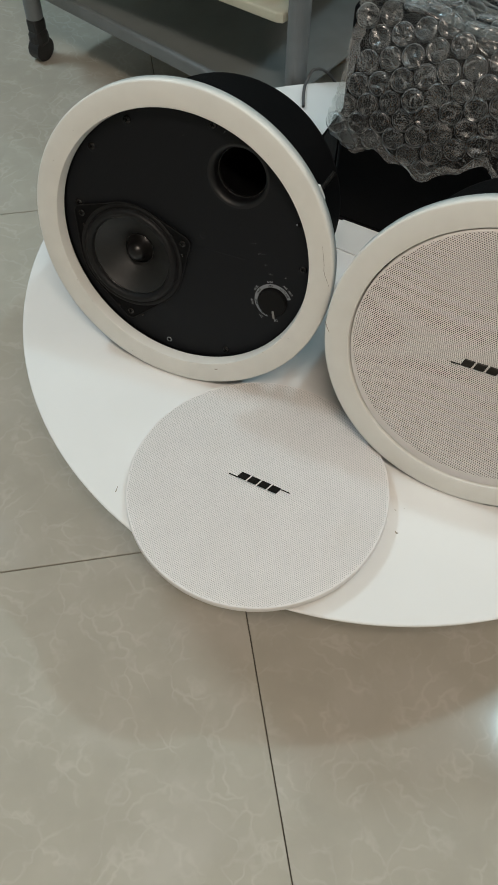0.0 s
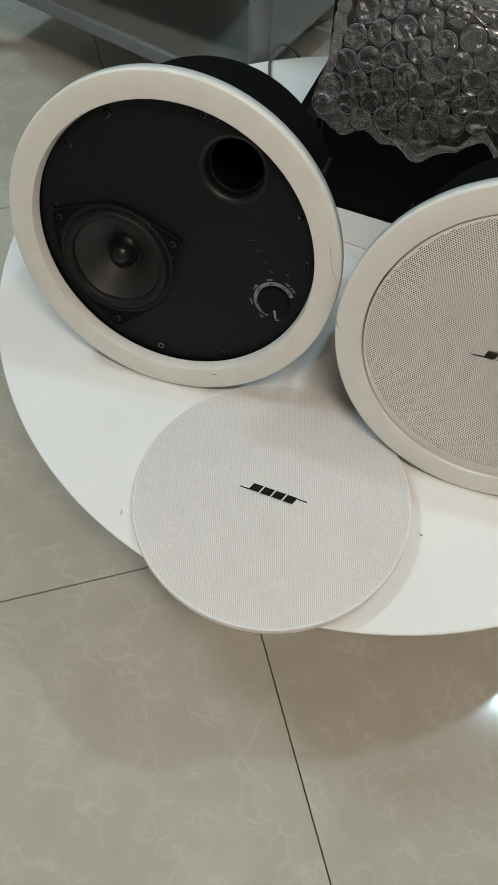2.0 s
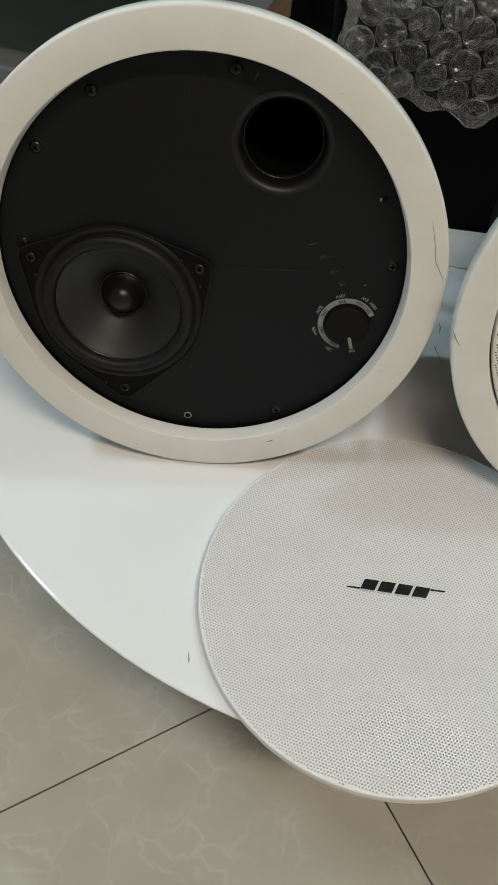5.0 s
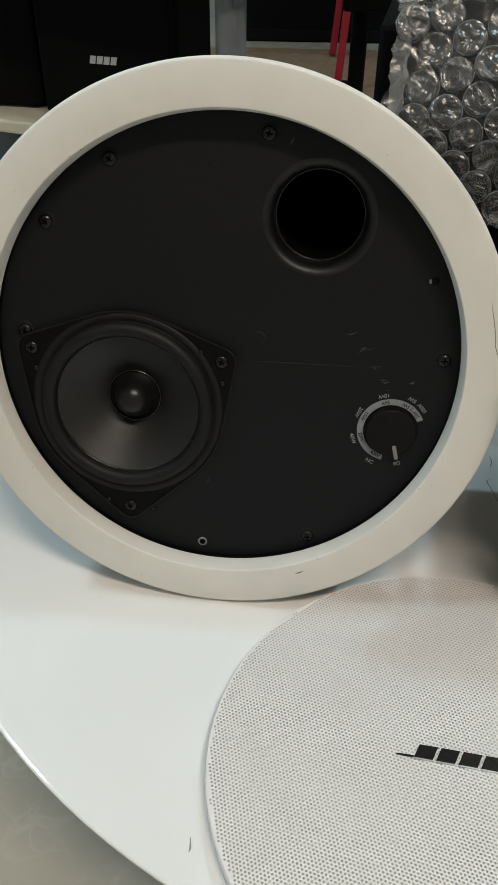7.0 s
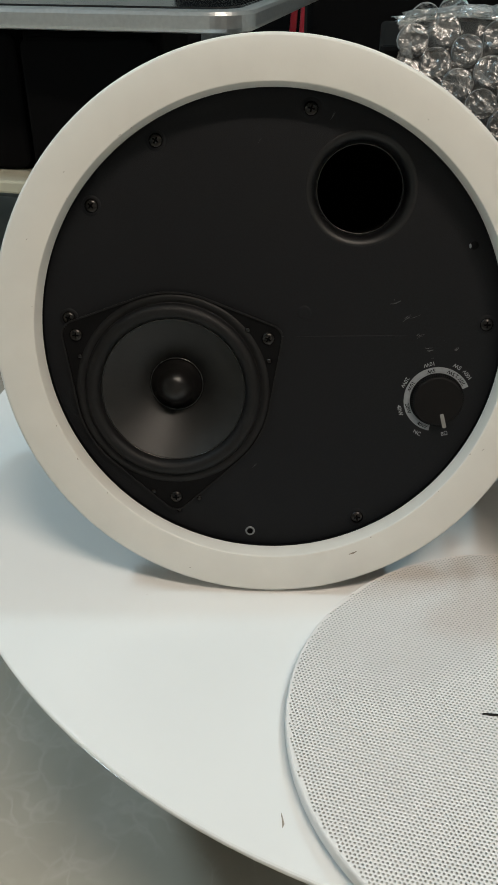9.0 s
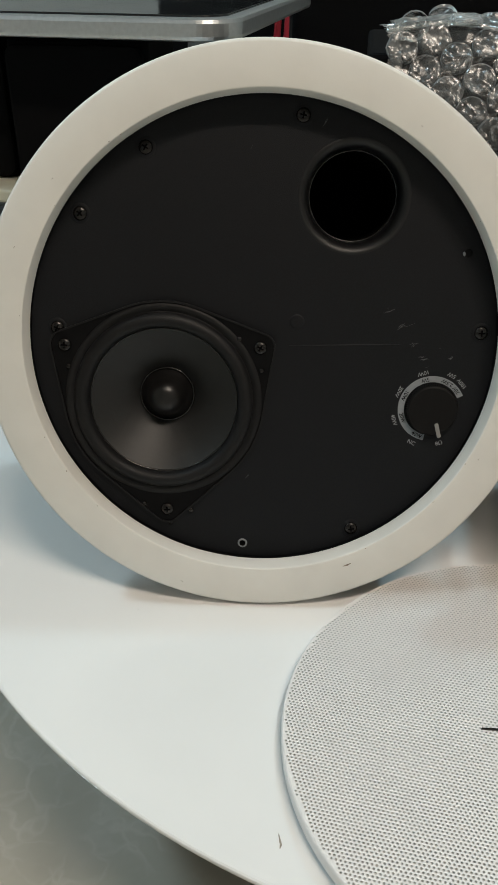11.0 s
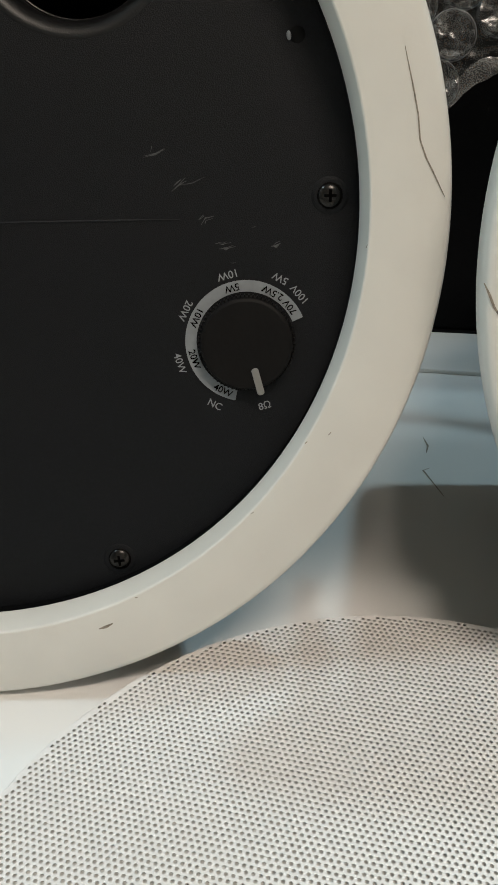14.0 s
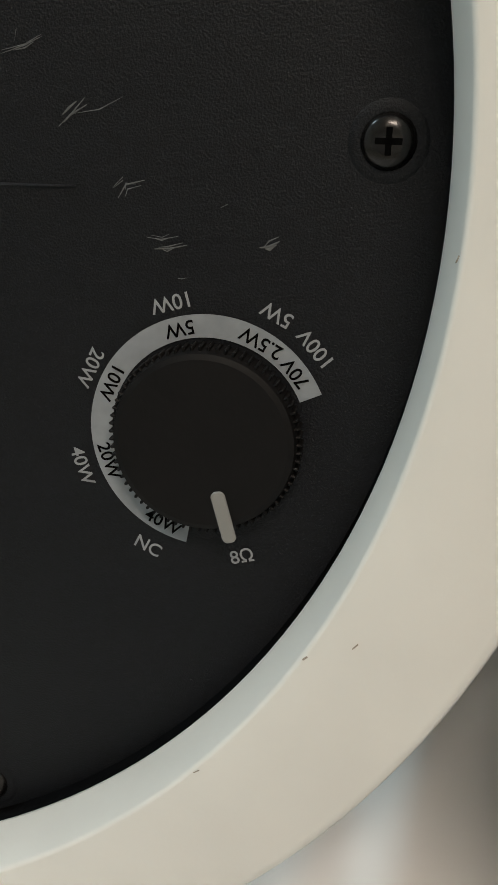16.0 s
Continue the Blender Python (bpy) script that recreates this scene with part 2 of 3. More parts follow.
def lathe(profile, segs=96, close=False, centre=(0, 0), start=0.0, end=2 * math.pi):
    """A bmesh turned round z from (radius, height) pairs."""
    bm = bmesh.new()
    whole = abs(end - start - 2 * math.pi) < 1e-6
    count = segs if whole else segs + 1
    rings = []
    for r, z in profile:
        if r < 1e-7:
            rings.append([bm.verts.new((centre[0], centre[1], z))])
            continue
        rings.append([bm.verts.new((centre[0] + r * math.cos(start + (end - start) * i / segs), centre[1] + r * math.sin(start + (end - start) * i / segs), z)) for i in range(count)])
    pairs = list(zip(rings, rings[1:])) + ([(rings[-1], rings[0])] if close else [])
    for a, b in pairs:
        for i in range(segs):
            j = (i + 1) % segs if whole else i + 1
            if len(a) == 1:
                bm.faces.new((a[0], b[i], b[j]))
            elif len(b) == 1:
                bm.faces.new((a[i], b[0], a[j]))
            else:
                bm.faces.new((a[i], b[i], b[j], a[j]))
    bmesh.ops.recalc_face_normals(bm, faces=bm.faces)
    return bm


def box(sx, sy, sz, at=(0, 0, 0), bevel=0.0, segs=2, turn=0.0):
    bm = bmesh.new()
    bmesh.ops.create_cube(bm, size=1, matrix=Matrix.Translation(at) @ pose(0, 0, 0, 0, 0, turn) @ Matrix.Diagonal((sx, sy, sz, 1)))
    if bevel:
        bmesh.ops.bevel(bm, geom=bm.edges[:], offset=bevel, segments=segs, affect="EDGES", profile=0.5)
    return bm


def rod(a, b, r, segs=20, bevel=0.0):
    a, b = Vector(a), Vector(b)
    bm = bmesh.new()
    q = (b - a).to_track_quat("Z", "Y").to_matrix().to_4x4()
    bmesh.ops.create_cone(bm, cap_ends=True, segments=segs, radius1=r, radius2=r, depth=(b - a).length, matrix=Matrix.Translation((a + b) / 2) @ q)
    return bm


def slab_of(outline, z0, z1, bevel=0.0, segs=2):
    """An upright prism over a flat outline."""
    bm = bmesh.new()
    f = bm.faces.new([bm.verts.new((x, y, z0)) for x, y in outline])
    r = bmesh.ops.extrude_face_region(bm, geom=[f])
    bmesh.ops.translate(bm, vec=(0, 0, z1 - z0), verts=[v for v in r["geom"] if isinstance(v, bmesh.types.BMVert)])
    bmesh.ops.recalc_face_normals(bm, faces=bm.faces)
    if bevel:
        rim = [e for e in bm.edges if abs(e.verts[0].co.z - e.verts[1].co.z) < 1e-6]
        bmesh.ops.bevel(bm, geom=rim, offset=bevel, segments=segs, affect="EDGES", profile=0.5)
    return bm


def rounded_rect(x0, y0, x1, y1, r, n=8):
    out = []
    for cx, cy, a0 in ((x1 - r, y1 - r, 0), (x0 + r, y1 - r, 90), (x0 + r, y0 + r, 180), (x1 - r, y0 + r, 270)):
        out += [(cx + r * math.cos(radians(a0 + 90 * i / n)), cy + r * math.sin(radians(a0 + 90 * i / n))) for i in range(n + 1)]
    return out


def circle(cx, cy, r, n=64):
    return [(cx + r * math.cos(2 * math.pi * i / n), cy + r * math.sin(2 * math.pi * i / n)) for i in range(n)]


def plate_with_holes(outer, holes, z, thick):
    bm = bmesh.new()
    edges = []
    loops = []
    for loop in [outer, *holes]:
        vs = [bm.verts.new((x, y, z)) for x, y in loop]
        loops.append(vs)
        edges += [bm.edges.new((vs[i], vs[(i + 1) % len(vs)])) for i in range(len(vs))]
    bmesh.ops.triangle_fill(bm, use_beauty=True, edges=edges, normal=(0, 0, 1))
    for vs in loops:
        low = [bm.verts.new((v.co.x, v.co.y, z - thick)) for v in vs]
        for i in range(len(vs)):
            j = (i + 1) % len(vs)
            bm.faces.new((vs[i], vs[j], low[j], low[i]))
    bmesh.ops.recalc_face_normals(bm, faces=bm.faces)
    return bm


def hull(points):
    pts = sorted(set(points))

    def half(seq):
        h = []
        for p in seq:
            while len(h) > 1 and (h[-1][0] - h[-2][0]) * (p[1] - h[-2][1]) - (h[-1][1] - h[-2][1]) * (p[0] - h[-2][0]) <= 0:
                h.pop()
            h.append(p)
        return h[:-1]
    return half(pts) + half(pts[::-1])


def strip(points, width, z, thick=0.00006):
    """A thin tapering stroke along flat points."""
    bm = bmesh.new()
    rows = []
    for i, (x, y) in enumerate(points):
        a = Vector(points[max(i - 1, 0)])
        b = Vector(points[min(i + 1, len(points) - 1)])
        d = (b - a).normalized()
        w = width * (0.35 if i in (0, len(points) - 1) else 1) / 2
        rows.append([bm.verts.new((x - d.y * w, y + d.x * w, z)), bm.verts.new((x, y, z + thick)), bm.verts.new((x + d.y * w, y - d.x * w, z))])
    for p, q in zip(rows, rows[1:]):
        bm.faces.new((p[0], q[0], q[1], p[1]))
        bm.faces.new((p[1], q[1], q[2], p[2]))
    bmesh.ops.recalc_face_normals(bm, faces=bm.faces)
    return bm


def lettering(text, size, m, mat, parent, name="lettering"):
    cu = bpy.data.curves.new(name, "FONT")
    cu.body, cu.size, cu.align_x, cu.align_y, cu.extrude = text, size, "CENTER", "CENTER", 0.00003
    cu.offset = 0.00003
    tmp = bpy.data.objects.new("tmp", cu)
    me = bpy.data.meshes.new_from_object(tmp)
    bpy.data.objects.remove(tmp)
    me.materials.append(mat)
    return place(name, me, parent, m, "small printed " + text)

# ---------------------------------------------------------------- room
TOP = 0.2288  # height of the table top
floor_base = place("floor", mesh_of("floor", [(-3, -3.2, -0.012), (3, -3.2, -0.012), (3, 3.4, -0.012), (-3, 3.4, -0.012), (-3, -3.2, -0.1), (3, -3.2, -0.1), (3, 3.4, -0.1), (-3, 3.4, -0.1)],
                                        [(0, 1, 2, 3), (7, 6, 5, 4), (0, 4, 5, 1), (1, 5, 6, 2), (2, 6, 7, 3), (3, 7, 4, 0)], GROUT))
tagged(floor_base, "polished beige marble-look floor tiles with dark joints", "floor", kind="structure")
ceiling = part("ceiling", box(6.2, 6.8, 0.1, (0, 0.1, CEIL + 0.05)), CEILING)
tagged(ceiling, "plain white painted ceiling", "ceiling", kind="structure")
for nm, sx, sy, at in (("wall_north", 6.2, 0.1, (0, 3.35, CEIL / 2)), ("wall_south", 6.2, 0.1, (0, -3.15, CEIL / 2)),
                       ("wall_west", 0.1, 6.4, (-3.05, 0.1, CEIL / 2)), ("wall_east", 0.1, 6.4, (3.05, 0.1, CEIL / 2))):
    w = part(nm, box(sx, sy, CEIL, at), WALL)
    tagged(w, "plain off-white plaster wall", "wall", kind="structure")
for k, (lx, ly, power, turn, tint) in enumerate(LAMPS):
    if k == 0:
        lamp = thing("downlight", pose(lx, ly, CEIL), "compact square white ceiling lamp under the ceiling", "ceiling light")
        part("housing", box(0.19, 0.19, 0.06, (0, 0, -0.03), 0.008), PLASTIC_WHITE, lamp)
        part("diffuser", box(0.11, 0.11, 0.008, (0, 0, -0.063), 0.003), GLOW, lamp, "glowing white diffuser")
        continue
    lamp = thing("ceiling_light", pose(lx, ly, CEIL, 0, 0, turn), "long white ceiling tube light under the ceiling", "ceiling light", "ceiling tube lights")
    part("housing", box(LAMP_SIZES[k][0] + 0.04, 0.2, 0.06, (0, 0, -0.03), 0.008), PLASTIC_WHITE, lamp)
    part("diffuser", box(LAMP_SIZES[k][0], 0.16, 0.008, (0, 0, -0.063), 0.003), GLOW, lamp, "glowing white diffuser")

# ---------------------------------------------------------------- round table
table = thing("round_table", pose(0, 0, TOP), "low round table with a glossy white lacquered top", "table")
R = 0.4268
part("tabletop", lathe([(0, 0), (R - 0.0022, 0), (R - 0.0010, -0.0003), (R - 0.0002, -0.0010), (R, -0.0020), (R - 0.0002, -0.0036), (R - 0.0008, -0.0042), (0, -0.0042)], 160), WHITE_TOP, table)
part("edge_band", lathe([(R - 0.0022, -0.0044), (R - 0.0060, -0.0075), (R - 0.0130, -0.0175), (R - 0.0150, -0.0210), (0, -0.021)], 160), UNDER, table, "brown raw board edge under the white top")
part("underside", lathe([(0, -0.0212), (R - 0.018, -0.0212), (R - 0.020, -0.026), (0, -0.026)], 96), UNDER, table, "brown raw board under the top")
part("column", lathe([(0, -0.026), (0.045, -0.026), (0.045, -0.19), (0.05, -0.2), (0, -0.2)], 40), STEEL, table, smooth=False)
part("foot_plate", lathe([(0, -0.2), (0.06, -0.2), (0.17, -0.218), (0.172, -TOP), (0, -TOP)], 56), STEEL, table)


def fleck(points, width, parent, m=None, name="chip", mat=CRACK, label="small dark scratch"):
    return part(name, strip(points, width, 0.00015), mat, parent, label, m=m)


# worn marks in the lacquer
fleck([(0.0185, -0.037), (0.0195, -0.045), (0.0175, -0.052)], 0.0011, table)
fleck([(0.0165, -0.066), (0.0130, -0.068), (0.0190, -0.090)], 0.0010, table)
fleck([(0.1160, -0.306), (0.1180, -0.3072), (0.1195, -0.3065)], 0.0024, table)
fleck([(0.1085, -0.282), (0.1100, -0.2825)], 0.0016, table)
fleck([(-0.1665, -0.3655), (-0.1655, -0.371), (-0.1660, -0.373)], 0.0011, table)
for _ in range(22):
    a, r = random.uniform(0, 6.28), 0.41 * math.sqrt(random.random())
    x, y = r * math.cos(a), r * math.sin(a)
    l, w = random.uniform(0.0005, 0.0014), random.uniform(0.0004, 0.0009)
    fleck([(x, y), (x + l * math.cos(a * 3), y + l * math.sin(a * 3))], w, table)

# ---------------------------------------------------------------- ceiling loudspeakers
AT_A = pose(-0.1770, -0.1695, 0.3861, 75.1, -7.05, 1.85)
AT_B = pose(0.1506, -0.2021, 0.3860, 74.9, -7.8, -0.95)
RO, RI, DEEP, FACE = 0.1614, 0.1358, 0.0146, 0.0020
OFF = (0.0007, 0.0006)  # the rim sits a hair off the baffle's centre
RIM_PROFILE = [(RI, -0.0100), (RI + 0.0001, -0.0096), (RI + 0.0014, FACE - 0.0008), (RI + 0.0016, FACE - 0.0004), (RI + 0.0020, FACE - 0.00005), (RI + 0.0023, FACE), (RO - 0.0022, FACE - 0.0001), (RO - 0.0008, FACE - 0.0005), (RO, FACE - 0.0016),
               (RO, -0.0105), (RO - 0.0025, -0.0110), (RO - 0.0030, -0.0050), (RI + 0.008, -0.0040), (RI + 0.006, -0.0112), (RI + 0.0004, -0.0112)]
CAN_PROFILE = [(RI + 0.004, -DEEP - 0.002), (0.1330, -0.022), (0.1300, -0.030), (0.1285, -0.040), (0.1275, -0.138), (0.1262, -0.146), (0.1225, -0.1515), (0.116, -0.154), (0.06, -0.155), (0, -0.155)]


def can_and_rim(root):
    part("rim", lathe(RIM_PROFILE, 192, close=True, centre=OFF), RIM, root, "off-white painted mounting rim", smooth=True)
    can = part("back_can", lathe(CAN_PROFILE, 96), CAN, root, "black steel back can", smooth=True)
    part("inner_wall", lathe([(RI + 0.0003, -0.0101), (RI + 0.0001, -DEEP - 0.003), (RI + 0.004, -DEEP - 0.003), (RI + 0.004, -0.0114)], 160, centre=OFF), CAN, root, "black wall between rim and baffle", smooth=True)
    # added unseen ring, meant to bounce orange light onto the table top
    part("tint_ring", lathe([(0.1400, -0.0136), (0.1545, -0.0136), (0.1550, -0.0150), (0.1545, -0.0165), (0.1400, -0.0165)], 96), TINT_RING, root, "orange-brown ring added behind the rim to tint the table", smooth=True)
    for a in (24, 144, 264):
        x, y = 0.1415 * math.cos(radians(a)), 0.1415 * math.sin(radians(a))
        clamp = part("clamp", box(0.012, 0.016, 0.026, (0, 0, -0.013), 0.002), PLASTIC_WHITE, root, "white plastic mounting clamp", m=pose(x, y, -0.022, 0, 0, a))
        part("clamp_screw", lathe([(0, 0.0), (0.003, 0.0), (0.003, -0.05), (0, -0.05)], 12), SCREW, clamp, m=pose(0.002, 0, -0.02))
    return can


def screw(parent, x, y, z, r=0.0040, turn=20, seat=True):
    prof = [(0, 0.0019), (r * 0.45, 0.0018), (r * 0.8, 0.0013), (r, 0.0004), (r, 0.0), (r * 1.02, -0.0006)]
    s = part("screw", lathe(prof[::-1], 24), SCREW, parent, "black cross-head screw", smooth=True, m=pose(x, y, z, 0, 0, turn))
    # shade in the cross recess, laid on the head as two dark bars
    for a in (0, 90):
        part("slot_shade", box(r * 0.95, r * 0.22, 0.0014, (0, 0, 0.00125), turn=a), SHADE_PRINT, s)
    if seat:
        part("countersink", lathe([(r * 1.0, 0.0003), (r * 1.3, 0.0004), (r * 1.45, 0.0)], 24), BAFFLE, s, smooth=True)
    return s


def badge(parent, m):
    """The maker's badge as plain slanted bars on a hairline, over a thin pale backing."""
    for k in range(4):
        x0, x1 = -0.0242 + 0.0117 * k, -0.0242 + 0.0117 * k + 0.0098
        o = [(x0, 0.0), (x1, 0.0), (x1 + 0.0026, 0.0080), (x0 + 0.0026, 0.0080)]
        part("badge_bar", slab_of(o, 0.0, 0.0014, 0.0003, 1), CHROME, parent, "dark chrome badge bar", m=m)
        part("badge_edge", slab_of([(x - 0.0003, y - 0.0008) for x, y in o], 0.0, 0.0008), SILVER, parent, "pale silver edge of the badge", m=m)
    part("badge_line", slab_of([(-0.0335, 0.0000), (-0.0246, 0.0000), (-0.0244, 0.0009), (-0.0330, 0.0007)], 0.0, 0.0009), CHROME, parent, "dark chrome badge line", m=m)
    part("badge_line", slab_of([(0.0236, 0.0066), (0.0330, 0.0069), (0.0335, 0.0076), (0.0238, 0.0076)], 0.0, 0.0009), CHROME, parent, "dark chrome badge line", m=m)


speaker = thing("ceiling_speaker", AT_A, "round ceiling loudspeaker, off-white rim, black baffle, grille removed", "loudspeaker", "ceiling loudspeakers")
can_and_rim(speaker)
DC, PC, KC = (-0.0622, -0.0268), (0.0610, 0.0764), (0.0962, -0.0505)
EARS = [(-0.1150, 0.0140), (-0.0010, -0.0015), (-0.0703, -0.0950)]
part("baffle", plate_with_holes(circle(0, 0, RI + 0.001, 160), [circle(*PC, 0.0312, 64), circle(*DC, 0.0540, 72)], -DEEP, 0.003), BAFFLE, speaker, "black moulded baffle with fine grain")
flare = [(0.0316, 0.0001), (0.0311, 0.0003)] + [(0.0311 - 0.0056 * math.sin(radians(a)), 0.0003 - 0.0085 * (1 - math.cos(radians(a)))) for a in range(10, 91, 10)]
port = part("bass_port", lathe(flare + [(0.0253, -0.0105), (0.0252, -0.0120)], 72), PORT, speaker, "flared black bass port", smooth=True, m=pose(*PC, -DEEP))
# the shade of the port's depth is put into the tube's colour
part("port_tube", lathe([(0.0252, -0.0119), (0.0250, -0.088), (0.0, -0.0885)], 72), SHADE_PRINT, port, "port tube with its shade painted in black", smooth=True)
part("port_ring", lathe([(0.0254, -0.0110), (0.0250, -0.0106), (0.0244, -0.0110), (0.0244, -0.0150)], 72), DOME, port, "glossy edge inside the port", smooth=True)

driver = part("driver", plate_with_holes(hull([p for e in EARS for p in circle(e[0] - DC[0], e[1] - DC[1], 0.0088, 24)] + circle(0, 0, 0.0592, 96)), [circle(0, 0, 0.0545, 72)], 0.0022, 0.0024),
              FRAME, speaker, "black cone driver with a three-eared frame", m=pose(*DC, -DEEP))
def frame_outline(ear, ring):
    return hull([p for e in EARS for p in circle(e[0] - DC[0], e[1] - DC[1], ear, 24)] + circle(0, 0, ring, 96))


part("frame_lip", plate_with_holes(frame_outline(0.0090, 0.0602), [frame_outline(0.0080, 0.0592)], 0.0033, 0.0012), RUBBER, driver, "raised edge of the driver frame")
roll = [(0.0590, 0.0018), (0.0584, 0.0027), (0.0570, 0.0030), (0.0552, 0.0029), (0.0541, 0.0021), (0.0536, 0.0020)]
roll += [(0.0490 + 0.0046 * math.cos(radians(a)), 0.0020 + 0.0050 * math.sin(radians(a))) for a in range(10, 171, 10)] + [(0.0439, 0.0016)]
part("surround", lathe(roll, 96), RUBBER, driver, "black rubber surround", smooth=True)
part("cone", lathe([(0.0440, 0.0014), (0.0434, 0.0014), (0.0428, 0.0008), (0.0340, -0.0052), (0.0250, -0.0115), (0.0180, -0.0166), (0.0158, -0.0190)], 96), CONE, driver, "matt black cone", smooth=True)
part("glue_ring", lathe([(0.0443, 0.0017), (0.0441, 0.0022), (0.0437, 0.0023), (0.0433, 0.0016)], 96), DOME, driver, "glossy bead of glue round the cone", smooth=True)
part("cap_ring", lathe([(0.0172, -0.0172), (0.0168, -0.0163), (0.0162, -0.0163), (0.0158, -0.0172)], 64), DOME, driver, "glossy ring round the dust cap", smooth=True)
part("dust_cap", lathe([(0.0162, -0.0180), (0.0150, -0.0168), (0.0128, -0.0140), (0.0115, -0.0105), (0.0098, -0.0068), (0.0072, -0.0040), (0.0040, -0.0025), (0, -0.0020)], 64), CAP, driver, "satin black dust cap", smooth=True)
for ex, ey in EARS:
    screw(driver, ex - DC[0], ey - DC[1], 0.0022, 0.0040, turn=random.uniform(0, 90), seat=False)
for ex, ey in ((-0.1150, 0.0010), (-0.0125, 0.0050), (-0.0700, -0.1050), (-0.0560, -0.0975), (-0.0020, -0.0150), (-0.0840, -0.0900)):
    part("rivet", lathe([(0.0016, -0.0002), (0.0016, 0.0006), (0.0008, 0.0010), (0, 0.0010)], 12), SCREW, driver, smooth=True, m=pose(ex - DC[0], ey - DC[1], 0.0022 if math.hypot(ex - DC[0], ey - DC[1]) < 0.074 else 0.0))

for sx, sy in ((-0.0508, 0.1165), (-0.0931, 0.0862), (-0.1179, 0.0242), (0.0418, -0.1219), (0.1276, -0.0083), (0.0371, 0.1222)):
    screw(speaker, sx, sy, -DEEP, turn=random.uniform(0, 90))
part("eyelet", lathe([(0.0019, 0.0003), (0.0022, 0.0006), (0.0028, 0.0005), (0.0031, 0.0)], 28), STEEL, speaker, "small bright metal eyelet", smooth=True, m=pose(-0.0269, -0.1243, -DEEP))
# flat dark disc painted for the shade inside the eyelet
part("eyelet_shade", lathe([(0.0, 0.0002), (0.0020, 0.0002)], 24), SHADE_PRINT, speaker, m=pose(-0.0269, -0.1243, -DEEP))
part("plug", lathe([(0.0024, 0.0), (0.0020, 0.0004), (0, 0.0004)], 24), FRAME, speaker, smooth=True, m=pose(0.1225, 0.0380, -DEEP))
part("white_fleck", lathe([(0.0015, 0.0), (0.0012, 0.0005), (0, 0.0006)], 14), PRINT, speaker, "tiny pale fleck", smooth=True, m=pose(0.1200, 0.0380, -DEEP + 0.0003) @ Matrix.Diagonal((0.5, 0.9, 1, 1)))
part("moulding_dimple", lathe([(0.0042, 0.0), (0.0038, 0.0003), (0.0030, 0.0004), (0, 0.0004)], 28), BAFFLE, speaker, smooth=True, m=pose(0.0220, 0.0110, -DEEP))
seam = strip([(0.0158, -0.0025), (0.0300, -0.0041), (0.0500, -0.0063), (0.0660, -0.0080), (0.0805, -0.0096)], 0.0009, -DEEP + 0.0001, 0.0003)
part("moulding_seam", seam, BAFFLE, speaker)
Z = -DEEP + 0.00012
for pts_, w in (([(0.0790, -0.0008), (0.0812, 0.0008), (0.0842, 0.0024)], 0.0011), ([(0.0815, 0.0004), (0.0860, 0.0008), (0.0905, 0.0022)], 0.0004),
                ([(0.0868, -0.0118), (0.0885, -0.0104), (0.0915, -0.0098)], 0.0007), ([(0.0862, -0.0104), (0.0880, -0.0092)], 0.0005),
                ([(0.0905, -0.0182), (0.0928, -0.0186), (0.0955, -0.0184)], 0.0005), ([(0.0915, -0.0200), (0.0935, -0.0203), (0.0965, -0.0198)], 0.0006),
                ([(0.1080, -0.0215), (0.1092, -0.0210), (0.1110, -0.0206)], 0.0010), ([(0.0935, -0.0248), (0.0950, -0.0250), (0.0970, -0.0247)], 0.0004),
                ([(0.0470, 0.1150), (0.0488, 0.1174), (0.0500, 0.1190)], 0.0008), ([(0.0720, 0.0100), (0.0760, 0.0105), (0.0790, 0.0115)], 0.0005),
                ([(0.0060, 0.1080), (0.0080, 0.1105)], 0.0004), ([(0.0745, 0.0112), (0.0752, 0.0128)], 0.0003),
                ([(0.1020, -0.0150), (0.1035, -0.0146)], 0.0003), ([(-0.0205, -0.0820), (-0.0175, -0.0795)], 0.0005)):
    for strand in range(3 if w > 0.0004 else 1):
        shift = (strand - 1) * w * 0.45 if w > 0.0004 else 0
        wob = [(x + random.uniform(-0.35, 0.35) * w, y + shift + random.uniform(-0.3, 0.3) * w) for x, y in pts_]
        cut = wob if strand == 1 else [tuple(Vector(wob[0]).lerp(Vector(wob[-1]), random.uniform(0.0, 0.35))), wob[len(wob) // 2], tuple(Vector(wob[-1]).lerp(Vector(wob[0]), random.uniform(0.0, 0.45)))]
        part("scratch", strip(cut, w * random.uniform(0.25, 0.5), Z), SCRATCH, speaker, "pale scratch")

# selector dial
dial = part("selector_knob", lathe([(0.0153, 0.0), (0.0151, 0.0034), (0.0147, 0.0046), (0.0138, 0.0050), (0, 0.0051)], 72), KNOB, speaker, "black ribbed selector knob", smooth=False, m=pose(*KC, -DEEP))
for i in range(72):
    a = 2 * math.pi * i / 72
    if i == 0:
        rib_me = part("rib", box(0.0010, 0.0005, 0.0036, (0.0153, 0, 0.0021), 0.0002, 1), KNOB, dial).data
    else:
        place("rib", rib_me, dial, pose(0, 0, 0, 0, 0, math.degrees(a)))
part("pointer", slab_of(rounded_rect(-0.0012, -0.0172, 0.0012, -0.0080, 0.0010), 0.0050, 0.0055, 0.0002, 1), POINTER, dial, "grey pointer mark", m=pose(0.0004, 0, 0, 0, 0, 8))
